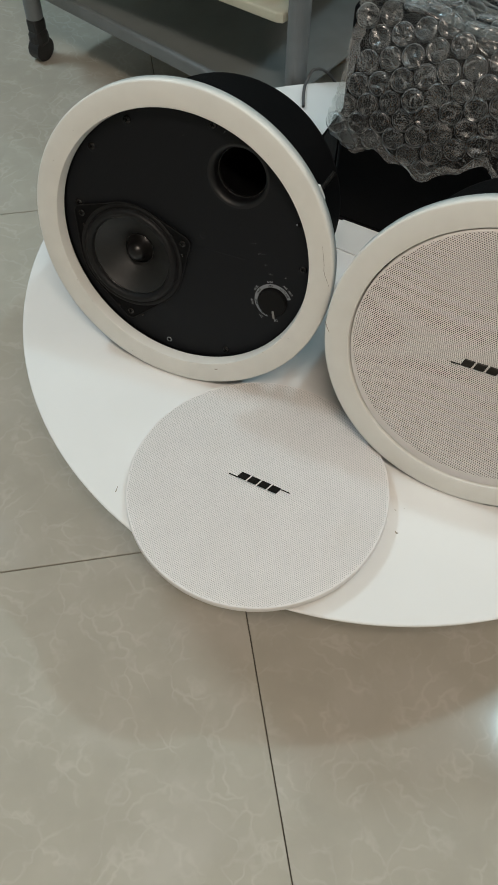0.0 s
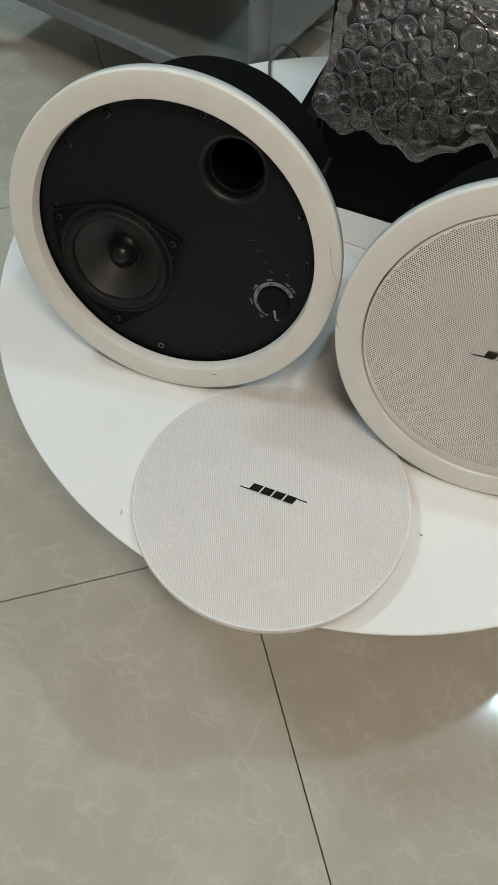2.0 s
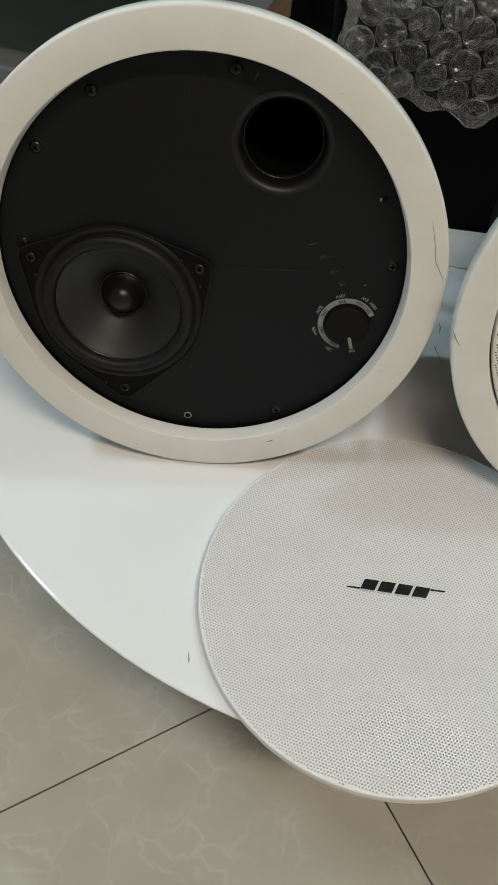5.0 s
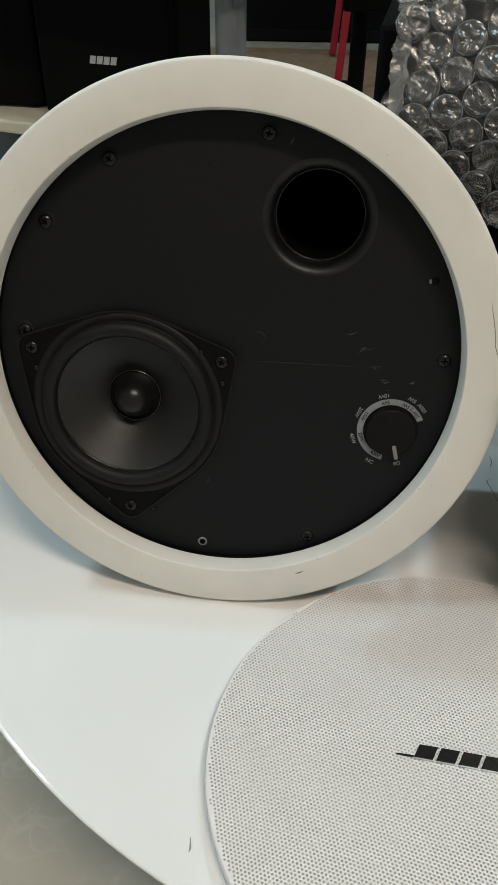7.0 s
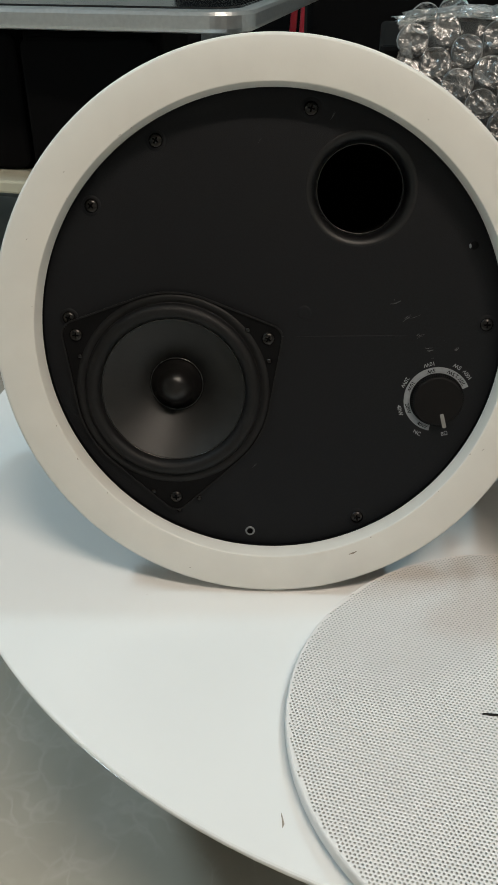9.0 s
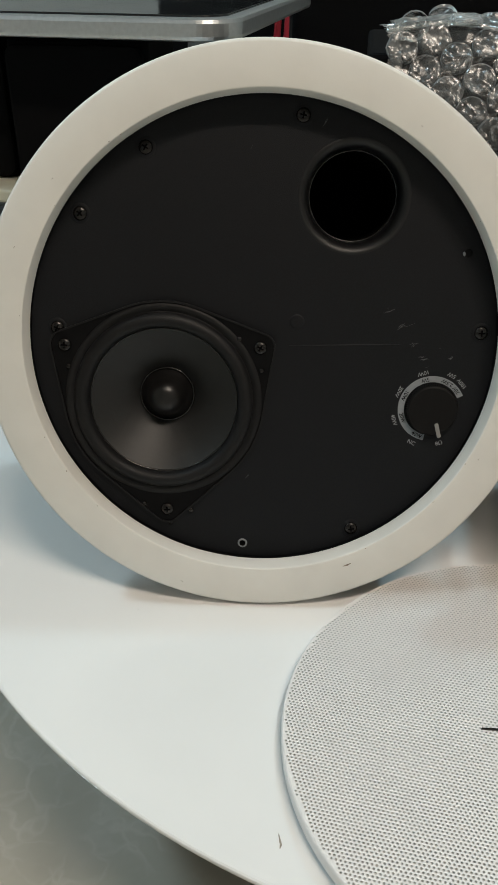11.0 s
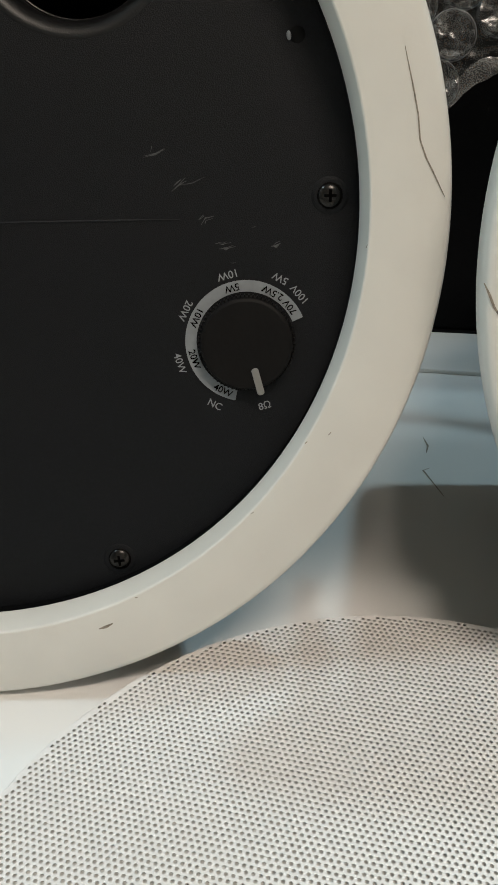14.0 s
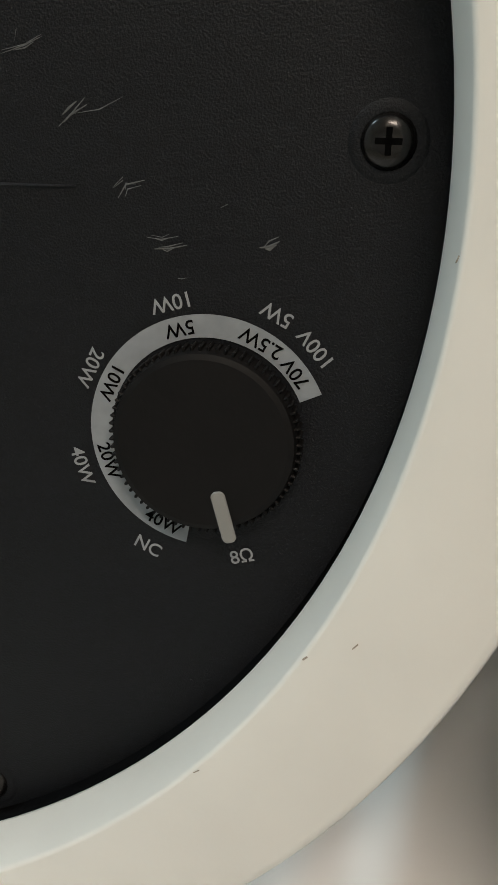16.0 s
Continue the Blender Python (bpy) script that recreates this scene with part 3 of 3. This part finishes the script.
part("scale_arc", lathe([(0.0163, 0.0001), (0.0163, 0.00022), (0.0200, 0.00022), (0.0200, 0.0001)], 96, start=radians(17), end=radians(252)), PRINT, speaker, "grey printed scale arc", m=pose(*KC, -DEEP))
for text, x, y in (("100V", 0.1151, -0.0373), ("5W", 0.1095, -0.0315), ("10W", 0.0930, -0.0283), ("20W", 0.0778, -0.0378), ("40W", 0.0735, -0.0548), ("NC", 0.0830, -0.0702), ("8\u03a9", 0.0995, -0.0726)):
    turn = math.degrees(math.atan2(y - KC[1], x - KC[0])) + 90
    lettering(text, 0.0034, pose(x, y, -DEEP + 0.00015, 0, 0, turn), LETTER, speaker)
for text, x, y in (("70V", 0.1125, -0.0403), ("2.5W", 0.1069, -0.0353), ("5W", 0.0938, -0.0325), ("10W", 0.0812, -0.0405), ("20W", 0.0777, -0.0542), ("40W", 0.0855, -0.0670)):
    a = math.atan2(y - KC[1], x - KC[0])
    lettering(text, 0.0032, pose(KC[0] + 0.0181 * math.cos(a), KC[1] + 0.0181 * math.sin(a), -DEEP + 0.0003, 0, 0, math.degrees(a) + 90), SHADE_PRINT, speaker)

# worn paint on the rim
part("paint_crack", strip([(0.1505, 0.0290), (0.1520, 0.0190), (0.1530, 0.0110), (0.1531, 0.0040), (0.1545, -0.0010), (0.1562, -0.0050), (0.1592, -0.0125)], 0.00042, FACE + 0.0001), CRACK, speaker, "dark hairline crack in the paint")
for _ in range(20):
    a = random.uniform(0, 6.28)
    r = random.choice((RI + 0.0022, RI + 0.0016, random.uniform(RI + 0.004, RO - 0.005)))
    l = random.uniform(0.0004, 0.0014)
    part("paint_chip", strip([(r * math.cos(a), r * math.sin(a)), ((r + 0.0003) * math.cos(a + l / r), (r + 0.0003) * math.sin(a + l / r))], random.uniform(0.0004, 0.0010), FACE + 0.00012), CRACK, speaker, "tiny dark paint chip")
part("paint_chip", strip([(0.0340, -0.1395), (0.0365, -0.1390), (0.0390, -0.1380)], 0.0011, FACE + 0.00012), CRACK, speaker, "tiny dark paint chip")


def grille_mesh(radius, skirt):
    """A perforated disc with round holes in staggered rows, a solid border and a folded skirt."""
    pitch, hole, lean = 0.0021, 0.00066, radians(-15)
    row = pitch * math.sqrt(3) / 2
    verts, faces = [], []
    limit = radius - 0.0010
    n = 6
    ring = [(math.cos(radians(60 * i + 30) + lean), math.sin(radians(60 * i + 30) + lean)) for i in range(n)]
    big = pitch / math.sqrt(3)
    steps = int(radius / row) + 2
    for j in range(-steps, steps + 1):
        for i in range(-steps - 8, steps + 9):
            x, y = (i + 0.5 * (j % 2)) * pitch, j * row
            d = math.hypot(x, y)
            x, y = x * math.cos(lean) - y * math.sin(lean), x * math.sin(lean) + y * math.cos(lean)
            if d > limit + big * 0.2:
                continue
            b = len(verts)
            edge = d > limit - big
            outer = []
            for cx, cy in ring:
                ox, oy = x + big * cx, y + big * cy
                dd = math.hypot(ox, oy)
                if edge and dd > limit:
                    ox, oy = ox * limit / dd, oy * limit / dd
                outer.append((ox, oy, 0))
            verts += outer
            if edge:
                faces.append(tuple(b + k for k in range(n)))
                continue
            verts += [(x + hole * cx, y + hole * cy, 0) for cx, cy in ring]
            verts += [(x + hole * cx, y + hole * cy, -0.0003) for cx, cy in ring]
            for k in range(n):
                m_ = (k + 1) % n
                faces.append((b + k, b + m_, b + n + m_, b + n + k))
                faces.append((b + n + k, b + n + m_, b + 2 * n + m_, b + 2 * n + k))
    b = len(verts)
    segs = 180
    prof = [(limit - 0.0008, -0.00008), (radius - 0.0012, -0.00010), (radius - 0.0006, -0.0005), (radius - 0.0002, -0.0014), (radius, -0.0032), (radius, -skirt), (radius - 0.0008, -skirt), (radius - 0.0008, -0.0034), (limit - 0.0008, -0.0012)]
    for r, z in prof:
        verts += [(r * math.cos(2 * math.pi * i / segs), r * math.sin(2 * math.pi * i / segs), z) for i in range(segs)]
    for k in range(len(prof) - 1):
        for i in range(segs):
            m_ = (i + 1) % segs
            faces.append((b + k * segs + i, b + (k + 1) * segs + i, b + (k + 1) * segs + m_, b + k * segs + m_))
    return mesh_of("grille", verts, faces, GRILLE)


GRILLE_ME = grille_mesh(0.1350, 0.0068)
speaker_b = thing("ceiling_speaker", AT_B, "round off-white ceiling loudspeaker with perforated grille fitted", "loudspeaker", "ceiling loudspeakers")
can_and_rim(speaker_b)
g = place("grille", GRILLE_ME, speaker_b, pose(*OFF, FACE - 0.0012) @ Matrix.Diagonal((1.0040, 1.0040, 1, 1)), "off-white perforated steel grille")
badge(g, pose(-0.0052, -0.0032, 0, 0, 0, -5.5))
part("baffle", lathe([(RI + 0.001, -DEEP - 0.002), (0, -DEEP - 0.002)], 96), BAFFLE, speaker_b, "black baffle behind the grille")
part("paint_crack", strip([(-0.1606, 0.0148), (-0.1592, 0.0112), (-0.1582, 0.0080), (-0.1556, 0.0030)], 0.0007, FACE + 0.0001), CRACK, speaker_b, "dark hairline crack in the paint")

part("label_plate", box(0.05, 0.0016, 0.032, (0, 0, 0), 0.0005, 1), SILVER, speaker_b, "silver rating label on the can", m=pose(0.022, 0.1272, -0.055, 0, 0, -10))
loose = thing("speaker_grille", pose(-0.0300, -0.3165, TOP + 0.0138, -0.8, -1.8, 0), "loose round off-white perforated steel grille lying on the white table", "grille")
gl = place("perforated_disc", GRILLE_ME, loose, None, "off-white perforated steel with a folded edge")
badge(gl, pose(0.0008, -0.0010, 0, 0, 0, -5.5))
part("lining", lathe([(0.1335, -0.0012), (0, -0.0012)], 96), LINING, loose, "thin grey cloth lining")
# ---------------------------------------------------------------- wrapped black box behind the loudspeakers
black_box = thing("speaker_box", pose(-0.097, 0.106, TOP, 0, 0, -6), "black box loudspeaker standing on the table under bubble wrap", "loudspeaker")
part("cabinet", slab_of(rounded_rect(0, 0, 0.38, 0.19, 0.006, 4), 0.004, 0.280, 0.004), CAN, black_box, "black cabinet")
part("base_trim", slab_of(rounded_rect(-0.001, -0.001, 0.381, 0.191, 0.006, 4), 0.0, 0.0045, 0.001), FRAME, black_box, "thin black base trim")

wrap = thing("bubble_wrap", pose(-0.097, 0.066, 0.0, 0, 0, -6), "clear bubble wrap draped over a black box, torn edge", "bubble wrap")


def drape(u, v):
    """A point of the draped sheet: u along it, v down from its top fold (negative: back over the top)."""
    u -= 0.010 * max(0, 1 - u * 8) * max(0, min(1, (v - 0.07) / 0.05))
    w = 0.004 * math.sin(u * 37 + v * 11) + 0.003 * math.sin(v * 53 + u * 19)
    if v < 0:
        w += min(1, -v * 40) * (0.0016 * math.sin(v * 520 + 3 * math.sin(u * 31)) + 0.0010 * math.sin(v * 910 + 2 * math.sin(u * 67)))
        return Vector((u, 0.022 - v + 0.3 * w, 0.527 - 0.10 * max(0, -v - 0.05) + w))
    return Vector((u, 0.022 - 0.045 * math.sin(min(v / 0.14, 1.0) * 1.5) + w * 0.7, 0.527 - v + 0.5 * w * w))


def lower_edge(u):
    return 0.135 + 0.016 * math.sin(u * 23 + 0.6) + 0.010 * math.sin(u * 61) - 0.036 * max(0, 0.10 - u) / 0.10 + 0.004 * math.sin(u * 170)


nu, nv = 110, 130
verts, faces = [], []
for j in range(nv + 1):
    for i in range(nu + 1):
        u = 0.013 + 0.387 * i / nu
        v = -0.11 + (lower_edge(u) + 0.11) * j / nv
        p = drape(u + (0.006 * math.sin(v * 70) + 0.003 * math.sin(v * 190)) * max(0, 1 - (u - 0.013) * 30), v)
        verts.append(p)
for j in range(nv):
    for i in range(nu):
        a = j * (nu + 1) + i
        faces.append((a, a + 1, a + nu + 2, a + nu + 1))
place("film", mesh_of("film", verts, faces, FILM, True), wrap, None, "clear plastic film")
TORN_EDGE = []
for k in range(121):
    v = -0.05 + (lower_edge(0.0) + 0.05) * k / 120
    TORN_EDGE.append((0.013, v, 1.0, 0.0))
for k in range(1, 141):
    u = 0.013 + 0.387 * k / 140
    TORN_EDGE.append((u, lower_edge(u), 0.25, 1.0))
verts, faces = [], []
for k, (u, v, du_, dv_) in enumerate(TORN_EDGE):
    reach = 0.0035 + 0.0030 * noise.noise(Vector((k * 0.21, 3.3, 0))) + 0.0016 * noise.noise(Vector((k * 0.9, 1.3, 0)))
    inside = 0.0070 + 0.004 * noise.noise(Vector((k * 0.12, 8.3, 0))) + (0.020 if 96 < k < 150 else 0.0) * (1 - abs(k - 123) / 27)
    for q in range(4):
        w = reach - (reach + inside) * q / 3
        verts.append(drape(u - du_ * w if du_ == 1.0 else u, v + dv_ * w) + Vector((0, -0.0012 - 0.0010 * math.sin(q * 2.1 + k * 0.4), 0)))
for k in range(len(TORN_EDGE) - 1):
    for q in range(3):
        a = k * 4 + q
        faces.append((a, a + 1, a + 5, a + 4))
place("torn_edge", mesh_of("torn_edge", verts, faces, TORN, True), wrap, None, "milky torn edge of the film")
bub = lathe([(0.0137, 0.0002), (0.0135, 0.0012), (0.0132, 0.0034), (0.0124, 0.0048), (0.0108, 0.0052), (0.0088, 0.0052), (0.0066, 0.0052), (0.0044, 0.0052), (0.0022, 0.0052), (0, 0.0052)], 32)
BUBBLES = []
bub_ob = part("bubble", bub, BUBBLE, wrap)
for variant in range(14):
    me = bub_ob.data.copy()
    folds = []
    for _ in range(6):
        a = random.uniform(0, 6.28)
        folds.append((math.cos(a), math.sin(a), random.uniform(-0.007, 0.007), random.uniform(-0.30, 0.22), random.uniform(0.003, 0.006)))
    for vert in me.vertices:
        if vert.co.z > 0.004:
            k2 = noise.noise(Vector((vert.co.x * 300 + 9, vert.co.y * 300, variant * 3.1)))
            soft = min(1, (0.0137 - math.hypot(vert.co.x, vert.co.y)) / 0.004)
            for ca, sa, off, gain, reach in folds:
                d = abs(vert.co.x * ca + vert.co.y * sa - off)
                vert.co.z += gain * soft * max(0, reach - d)
            vert.co.z = max(0.0012, vert.co.z + 0.0006 * k2)
    BUBBLES.append(me)
first = True
PITCH = 0.0240
SLANT = math.radians(-21)
for row in range(-13, 18):
    for col in range(-8, 24):
        a, b = (col + 0.5 * (row % 2)) * PITCH, row * PITCH * 0.78
        u = 0.02 + a * math.cos(SLANT) - b * math.sin(SLANT) + random.uniform(-0.0008, 0.0008)
        v = 0.012 + a * math.sin(SLANT) + b * math.cos(SLANT) + random.uniform(-0.0008, 0.0008) + 0.002 * math.sin(u * 30)
        if u < 0.019 or u > 0.39 or v < -0.050 or v > lower_edge(u) - 0.006:
            continue
        p = drape(u, v)
        du, dv = drape(u + 0.002, v) - p, drape(u, v + 0.002) - p
        nrm = du.cross(dv).normalized()
        if nrm.y > 0 and v > 0:
            nrm = -nrm
        if v <= 0 and nrm.z < 0:
            nrm = -nrm
        m = Matrix.Translation(p) @ nrm.to_track_quat("Z", "Y").to_matrix().to_4x4() @ pose(0, 0, 0, 0, 0, random.uniform(0, 360)) @ Matrix.Diagonal((random.uniform(0.85, 0.89),) * 2 + (random.uniform(0.55, 1.05), 1))
        me = random.choice(BUBBLES)
        if first:
            bub_ob.data, bub_ob.matrix_basis, first = me, m, False
        else:
            place("bubble", me, wrap, m)

# the slanting side cheek of the black cabinet
NEAR, FAR, UP = Vector((-0.109, 0.147, 0.231)), Vector((-0.161, 0.217, 0.231)), Vector((-0.118, 0.159, 0.330))
cheek = bmesh.new()
inner = Vector((0.05, 0.03, 0))
ring_a = [cheek.verts.new(p) for p in (NEAR, FAR, UP, Vector((NEAR.x + 0.004, NEAR.y - 0.004, UP.z + 0.02)))]
ring_b = [cheek.verts.new(v.co + inner) for v in ring_a]
cheek.faces.new(ring_a)
cheek.faces.new(ring_b[::-1])
for i in range(4):
    j = (i + 1) % 4
    cheek.faces.new((ring_a[j], ring_a[i], ring_b[i], ring_b[j]))
bmesh.ops.recalc_face_normals(cheek, faces=cheek.faces)
bmesh.ops.bevel(cheek, geom=cheek.edges[:], offset=0.002, segments=2, affect="EDGES")
cheek_ob = part("side_cheek", cheek, CAN, black_box, "slanting black side cheek")
cheek_ob.matrix_parent_inverse = black_box.matrix_basis.inverted()
plinth = slab_of([(-0.161, 0.219), (-0.10, 0.15), (0.10, 0.15), (0.14, 0.392), (-0.142, 0.392)], TOP + 0.001, TOP + 0.007, 0.001)
plinth_ob = part("base_board", plinth, CAN, black_box, "thin black base board")
plinth_ob.matrix_parent_inverse = black_box.matrix_basis.inverted()

# added white sheet standing for the table's pale reflection before the box
sheet = thing("foam_sheet", pose(-0.02, 0.075, TOP, 0, 0, -8), "thin white sheet added on the table in place of a pale reflection", "packing sheet")
part("sheet", slab_of(rounded_rect(-0.06, -0.03, 0.30, 0.035, 0.006, 4), 0.0, 0.003, 0.001), PLASTIC_WHITE, sheet)

# ---------------------------------------------------------------- trolley with shelves
trolley = thing("trolley", pose(-0.244, 0.379, 0, 0, 0, -12), "grey steel trolley on casters with black glass top", "trolley")
LX, LY = 0.62, 0.42
for cx, cy in ((0, 0), (-LX, 0.06), (-0.22, LY), (-LX, LY + 0.06)):
    part("post", rod((cx, cy, 0.085), (cx, cy, 0.50), 0.0165, 28), STEEL, trolley, "grey steel tube post")
    fork = part("caster", box(0.026, 0.030, 0.03, (cx, cy, 0.07), 0.006), TYRE, trolley, "black swivel caster")
    part("wheel", rod((cx - 0.012, cy, 0.023), (cx + 0.012, cy, 0.023), 0.023, 28), TYRE, fork, "black wheel")
    part("wheel_cover", box(0.030, 0.036, 0.034, (cx, cy, 0.045), 0.01), TYRE, fork)
part("lower_shelf", box(LX - 0.03, LY + 0.02, 0.006, (-LX / 2, LY / 2 + 0.03, 0.148), 0.002, turn=-5.5), SHELF, trolley, "grey painted lower shelf")
part("lower_rail", box(LX - 0.03, 0.012, 0.026, (-LX / 2, 0.024, 0.154), 0.004, turn=-5.5), STEEL, trolley, "grey folded shelf rail")
part("lower_rail", box(LX - 0.03, 0.012, 0.026, (-LX / 2, LY + 0.055, 0.154), 0.004, turn=-5.5), STEEL, trolley, "grey folded shelf rail")
part("back_panel", box(LX - 0.24, 0.006, 0.16, (-LX / 2 - 0.10, LY + 0.03, 0.235), 0.002), SHELF, trolley, "grey back panel")
part("middle_shelf", slab_of([(-LX - 0.02, -0.010), (-0.034, -0.010), (-0.024, -0.006), (-0.021, 0.004), (-0.19, 0.40), (-LX - 0.02, 0.40)], 0.302, 0.318, 0.003), CREAM, trolley, "cream middle shelf board")
frame_top = part("top_shelf", slab_of(rounded_rect(-LX - 0.05, -0.045, 0.045, LY + 0.05, 0.045, 12), 0.492, 0.514, 0.005), SILVER, trolley, "silver edged top frame")
part("glass_panel", slab_of(rounded_rect(-LX - 0.035, -0.030, 0.030, LY + 0.035, 0.034, 12), 0.5125, 0.516, 0.001), BLACK_GLASS, frame_top, "black glass panel")


def cabinet_speaker(m):
    sp = thing("bookshelf_speaker", m, "black box loudspeaker with a black cloth front on the cream shelf", "loudspeaker", "black loudspeakers on the shelf")
    part("cabinet", slab_of(rounded_rect(-0.085, 0.012, 0.085, 0.15, 0.012, 5), 0.0, 0.165, 0.003), CAN, sp)
    fr = part("front_cloth", slab_of(rounded_rect(-0.082, 0.003, 0.082, 0.161, 0.014, 6), 0.0, 0.014, 0.004), CABINET, sp, "black cloth front", m=pose(0, 0.0135, 0, 90, 0, 0))
    for k in range(4):
        part("badge_bar", slab_of([(0.0085 * k - 0.018, 0), (0.0085 * k - 0.011, 0), (0.0085 * k - 0.009, 0.0085), (0.0085 * k - 0.016, 0.0085)], 0.0142, 0.0152), SILVER, fr, "silver badge bar", m=pose(0, 0.070, 0))
    return sp


M_T = pose(-0.244, 0.379, 0, 0, 0, -12)
SPK = cabinet_speaker(M_T @ pose(-0.160, 0.015, 0.318, 0, 0, 4))
copy_thing(SPK, M_T @ pose(-0.345, 0.03, 0.318, 0, 0, 9))
copy_thing(SPK, M_T @ pose(-0.525, 0.02, 0.318, 0, 0, 2))

cable = bpy.data.curves.new("cable", "CURVE")
cable.dimensions, cable.bevel_depth, cable.bevel_resolution = "3D", 0.0022, 3
sp = cable.splines.new("BEZIER")
CP = [(-0.205, 0.304, 0.233), (-0.216, 0.336, 0.233), (-0.221, 0.364, 0.233), (-0.215, 0.378, 0.245), (-0.155, 0.458, 0.12)]
sp.bezier_points.add(len(CP) - 1)
for bpnt, c in zip(sp.bezier_points, CP):
    bpnt.co, bpnt.handle_left_type, bpnt.handle_right_type = c, "AUTO", "AUTO"
cable_tmp = bpy.data.objects.new("tmp", cable)
cable_me = bpy.data.meshes.new_from_object(cable_tmp)
bpy.data.objects.remove(cable_tmp)
cable_me.materials.append(CABLE)
tagged(place("cable", cable_me), "thin grey cable trailing over the table edge", "cable")

# ---------------------------------------------------------------- things farther back
stool = thing("plastic_stool", pose(0.012, 1.86, 0.0135, 0, 0, 4), "red plastic stool standing on the tiled floor", "stool")
part("seat", slab_of(rounded_rect(-0.14, -0.14, 0.14, 0.14, 0.03), 0.575, 0.600, 0.006), RED, stool)
for cx, cy in ((-0.13, -0.13), (0.13, -0.13), (-0.13, 0.13), (0.13, 0.13)):
    leg = box(0.019, 0.019, 0.575, (cx, cy, 0.2875), 0.005)
    bmesh.ops.transform(leg, matrix=Matrix.Translation((cx, cy, 0.575)) @ Matrix.Shear("XY", 4, (-0.07 * (1 if cx > 0 else -1), -0.07 * (1 if cy > 0 else -1))) @ Matrix.Translation((-cx, -cy, -0.575)), verts=leg.verts)
    part("leg", leg, RED, stool)
stand = thing("speaker_stand", pose(-0.105, 0.96, 0), "black loudspeaker on a black post standing on the floor", "loudspeaker stand")
part("post", rod((0, 0, 0.0), (0, 0, 0.36), 0.014), CAN, stand)
part("base", slab_of(rounded_rect(-0.05, -0.06, 0.11, 0.11, 0.02), 0, 0.012, 0.003), CAN, stand)
part("cabinet", slab_of(rounded_rect(-0.03, -0.09, 0.32, 0.11, 0.012), 0.36, 0.525, 0.004), CAN, stand)
case = thing("flight_case", pose(0.10, 2.48, 0, 0, 0, 4), "large black equipment case standing on the floor", "case")
part("case_body", slab_of(rounded_rect(-0.62, -0.25, 0.75, 0.25, 0.02, 4), 0.0, 0.86, 0.006), CAN, case)
for zz in (0.02, 0.43, 0.84):
    part("edge_strip", box(1.37, 0.008, 0.03, (0.065, -0.2505, zz), 0.002, 1), FRAME, case, "black edge strip")
carton = thing("cardboard_sheet", pose(-0.20, 1.60, 0, 0, 0, 3), "flattened brown cardboard lying on the floor", "cardboard")
part("carton_sheet", box(0.66, 1.00, 0.008, (0, 0, 0.004), 0.002), CARD, carton)
loose_card = thing("cardboard_sheet", pose(-0.335, 0.88, 0, 0, 0, -34), "worn brown cardboard strip lying on the tiled floor", "cardboard")
part("carton_sheet", box(0.20, 0.46, 0.006, (0, 0, 0.003), 0.002), CARD, loose_card)
part("carton_flap", box(0.60, 0.20, 0.005, (0.02, -0.20, 0.0108), 0.002, turn=-9), CARD, carton)
ply = thing("stool_seat", pose(-0.206, 0.950, 0, 0, 0, 35), "tan plywood seat on thin black legs", "stool")
part("seat", slab_of(rounded_rect(-0.20, -0.07, 0.0, 0.07, 0.03), 0.222, 0.238, 0.003), PINE, ply)
for cx, cy in ((-0.14, -0.03), (-0.02, -0.03), (-0.14, 0.03), (-0.02, 0.03)):
    part("leg", rod((cx * 1.1, cy * 1.2, 0), (cx, cy, 0.222), 0.005, 12), CAN, ply)


def lead(points, r, label, mat=None):
    cu = bpy.data.curves.new("lead", "CURVE")
    cu.dimensions, cu.bevel_depth, cu.bevel_resolution = "3D", r, 2
    spl = cu.splines.new("BEZIER")
    spl.bezier_points.add(len(points) - 1)
    for q, c in zip(spl.bezier_points, points):
        q.co, q.handle_left_type, q.handle_right_type = c, "AUTO", "AUTO"
    tmp = bpy.data.objects.new("tmp", cu)
    me = bpy.data.meshes.new_from_object(tmp)
    bpy.data.objects.remove(tmp)
    me.materials.append(mat or CAN)
    return tagged(place("cable", me), label, "cable", "loose cables")


for k in range(7):
    x0 = -0.31 + 0.03 * k
    pts_ = [(x0 + random.uniform(-0.05, 0.05), 1.36 + 0.05 * q + random.uniform(-0.03, 0.03), max(0.022, random.uniform(-0.06, 0.09)) if 0 < q < 5 else 0.022) for q in range(6)]
    lead(pts_, random.uniform(0.003, 0.006), "loose black cable lying on cardboard on the floor")

# ---------------------------------------------------------------- floor tiles
SIDE, JOINT, ANG = 0.668, 0.0014, 31.4
tile_me = None
base = pose(-0.0761, -0.2723, 0, 0, 0, ANG)
for i in range(-6, 7):
    for j in range(-6, 7):
        m = base @ pose((i + 0.5) * SIDE, (j + 0.5) * SIDE, 0)
        if abs(m.translation.x) > 2.55 or not -2.7 < m.translation.y < 2.9:
            continue
        if tile_me is None:
            bm = box(SIDE - JOINT, SIDE - JOINT, 0.010, (0, 0, -0.005))
            bmesh.ops.bevel(bm, geom=[e for e in bm.edges if e.verts[0].co.z > -0.001 and e.verts[1].co.z > -0.001], offset=0.0008, segments=1, affect="EDGES")
            t0 = part("tile", bm, TILE, floor_base, m=m)
            tile_me = t0.data
        else:
            place("tile", tile_me, floor_base, m)
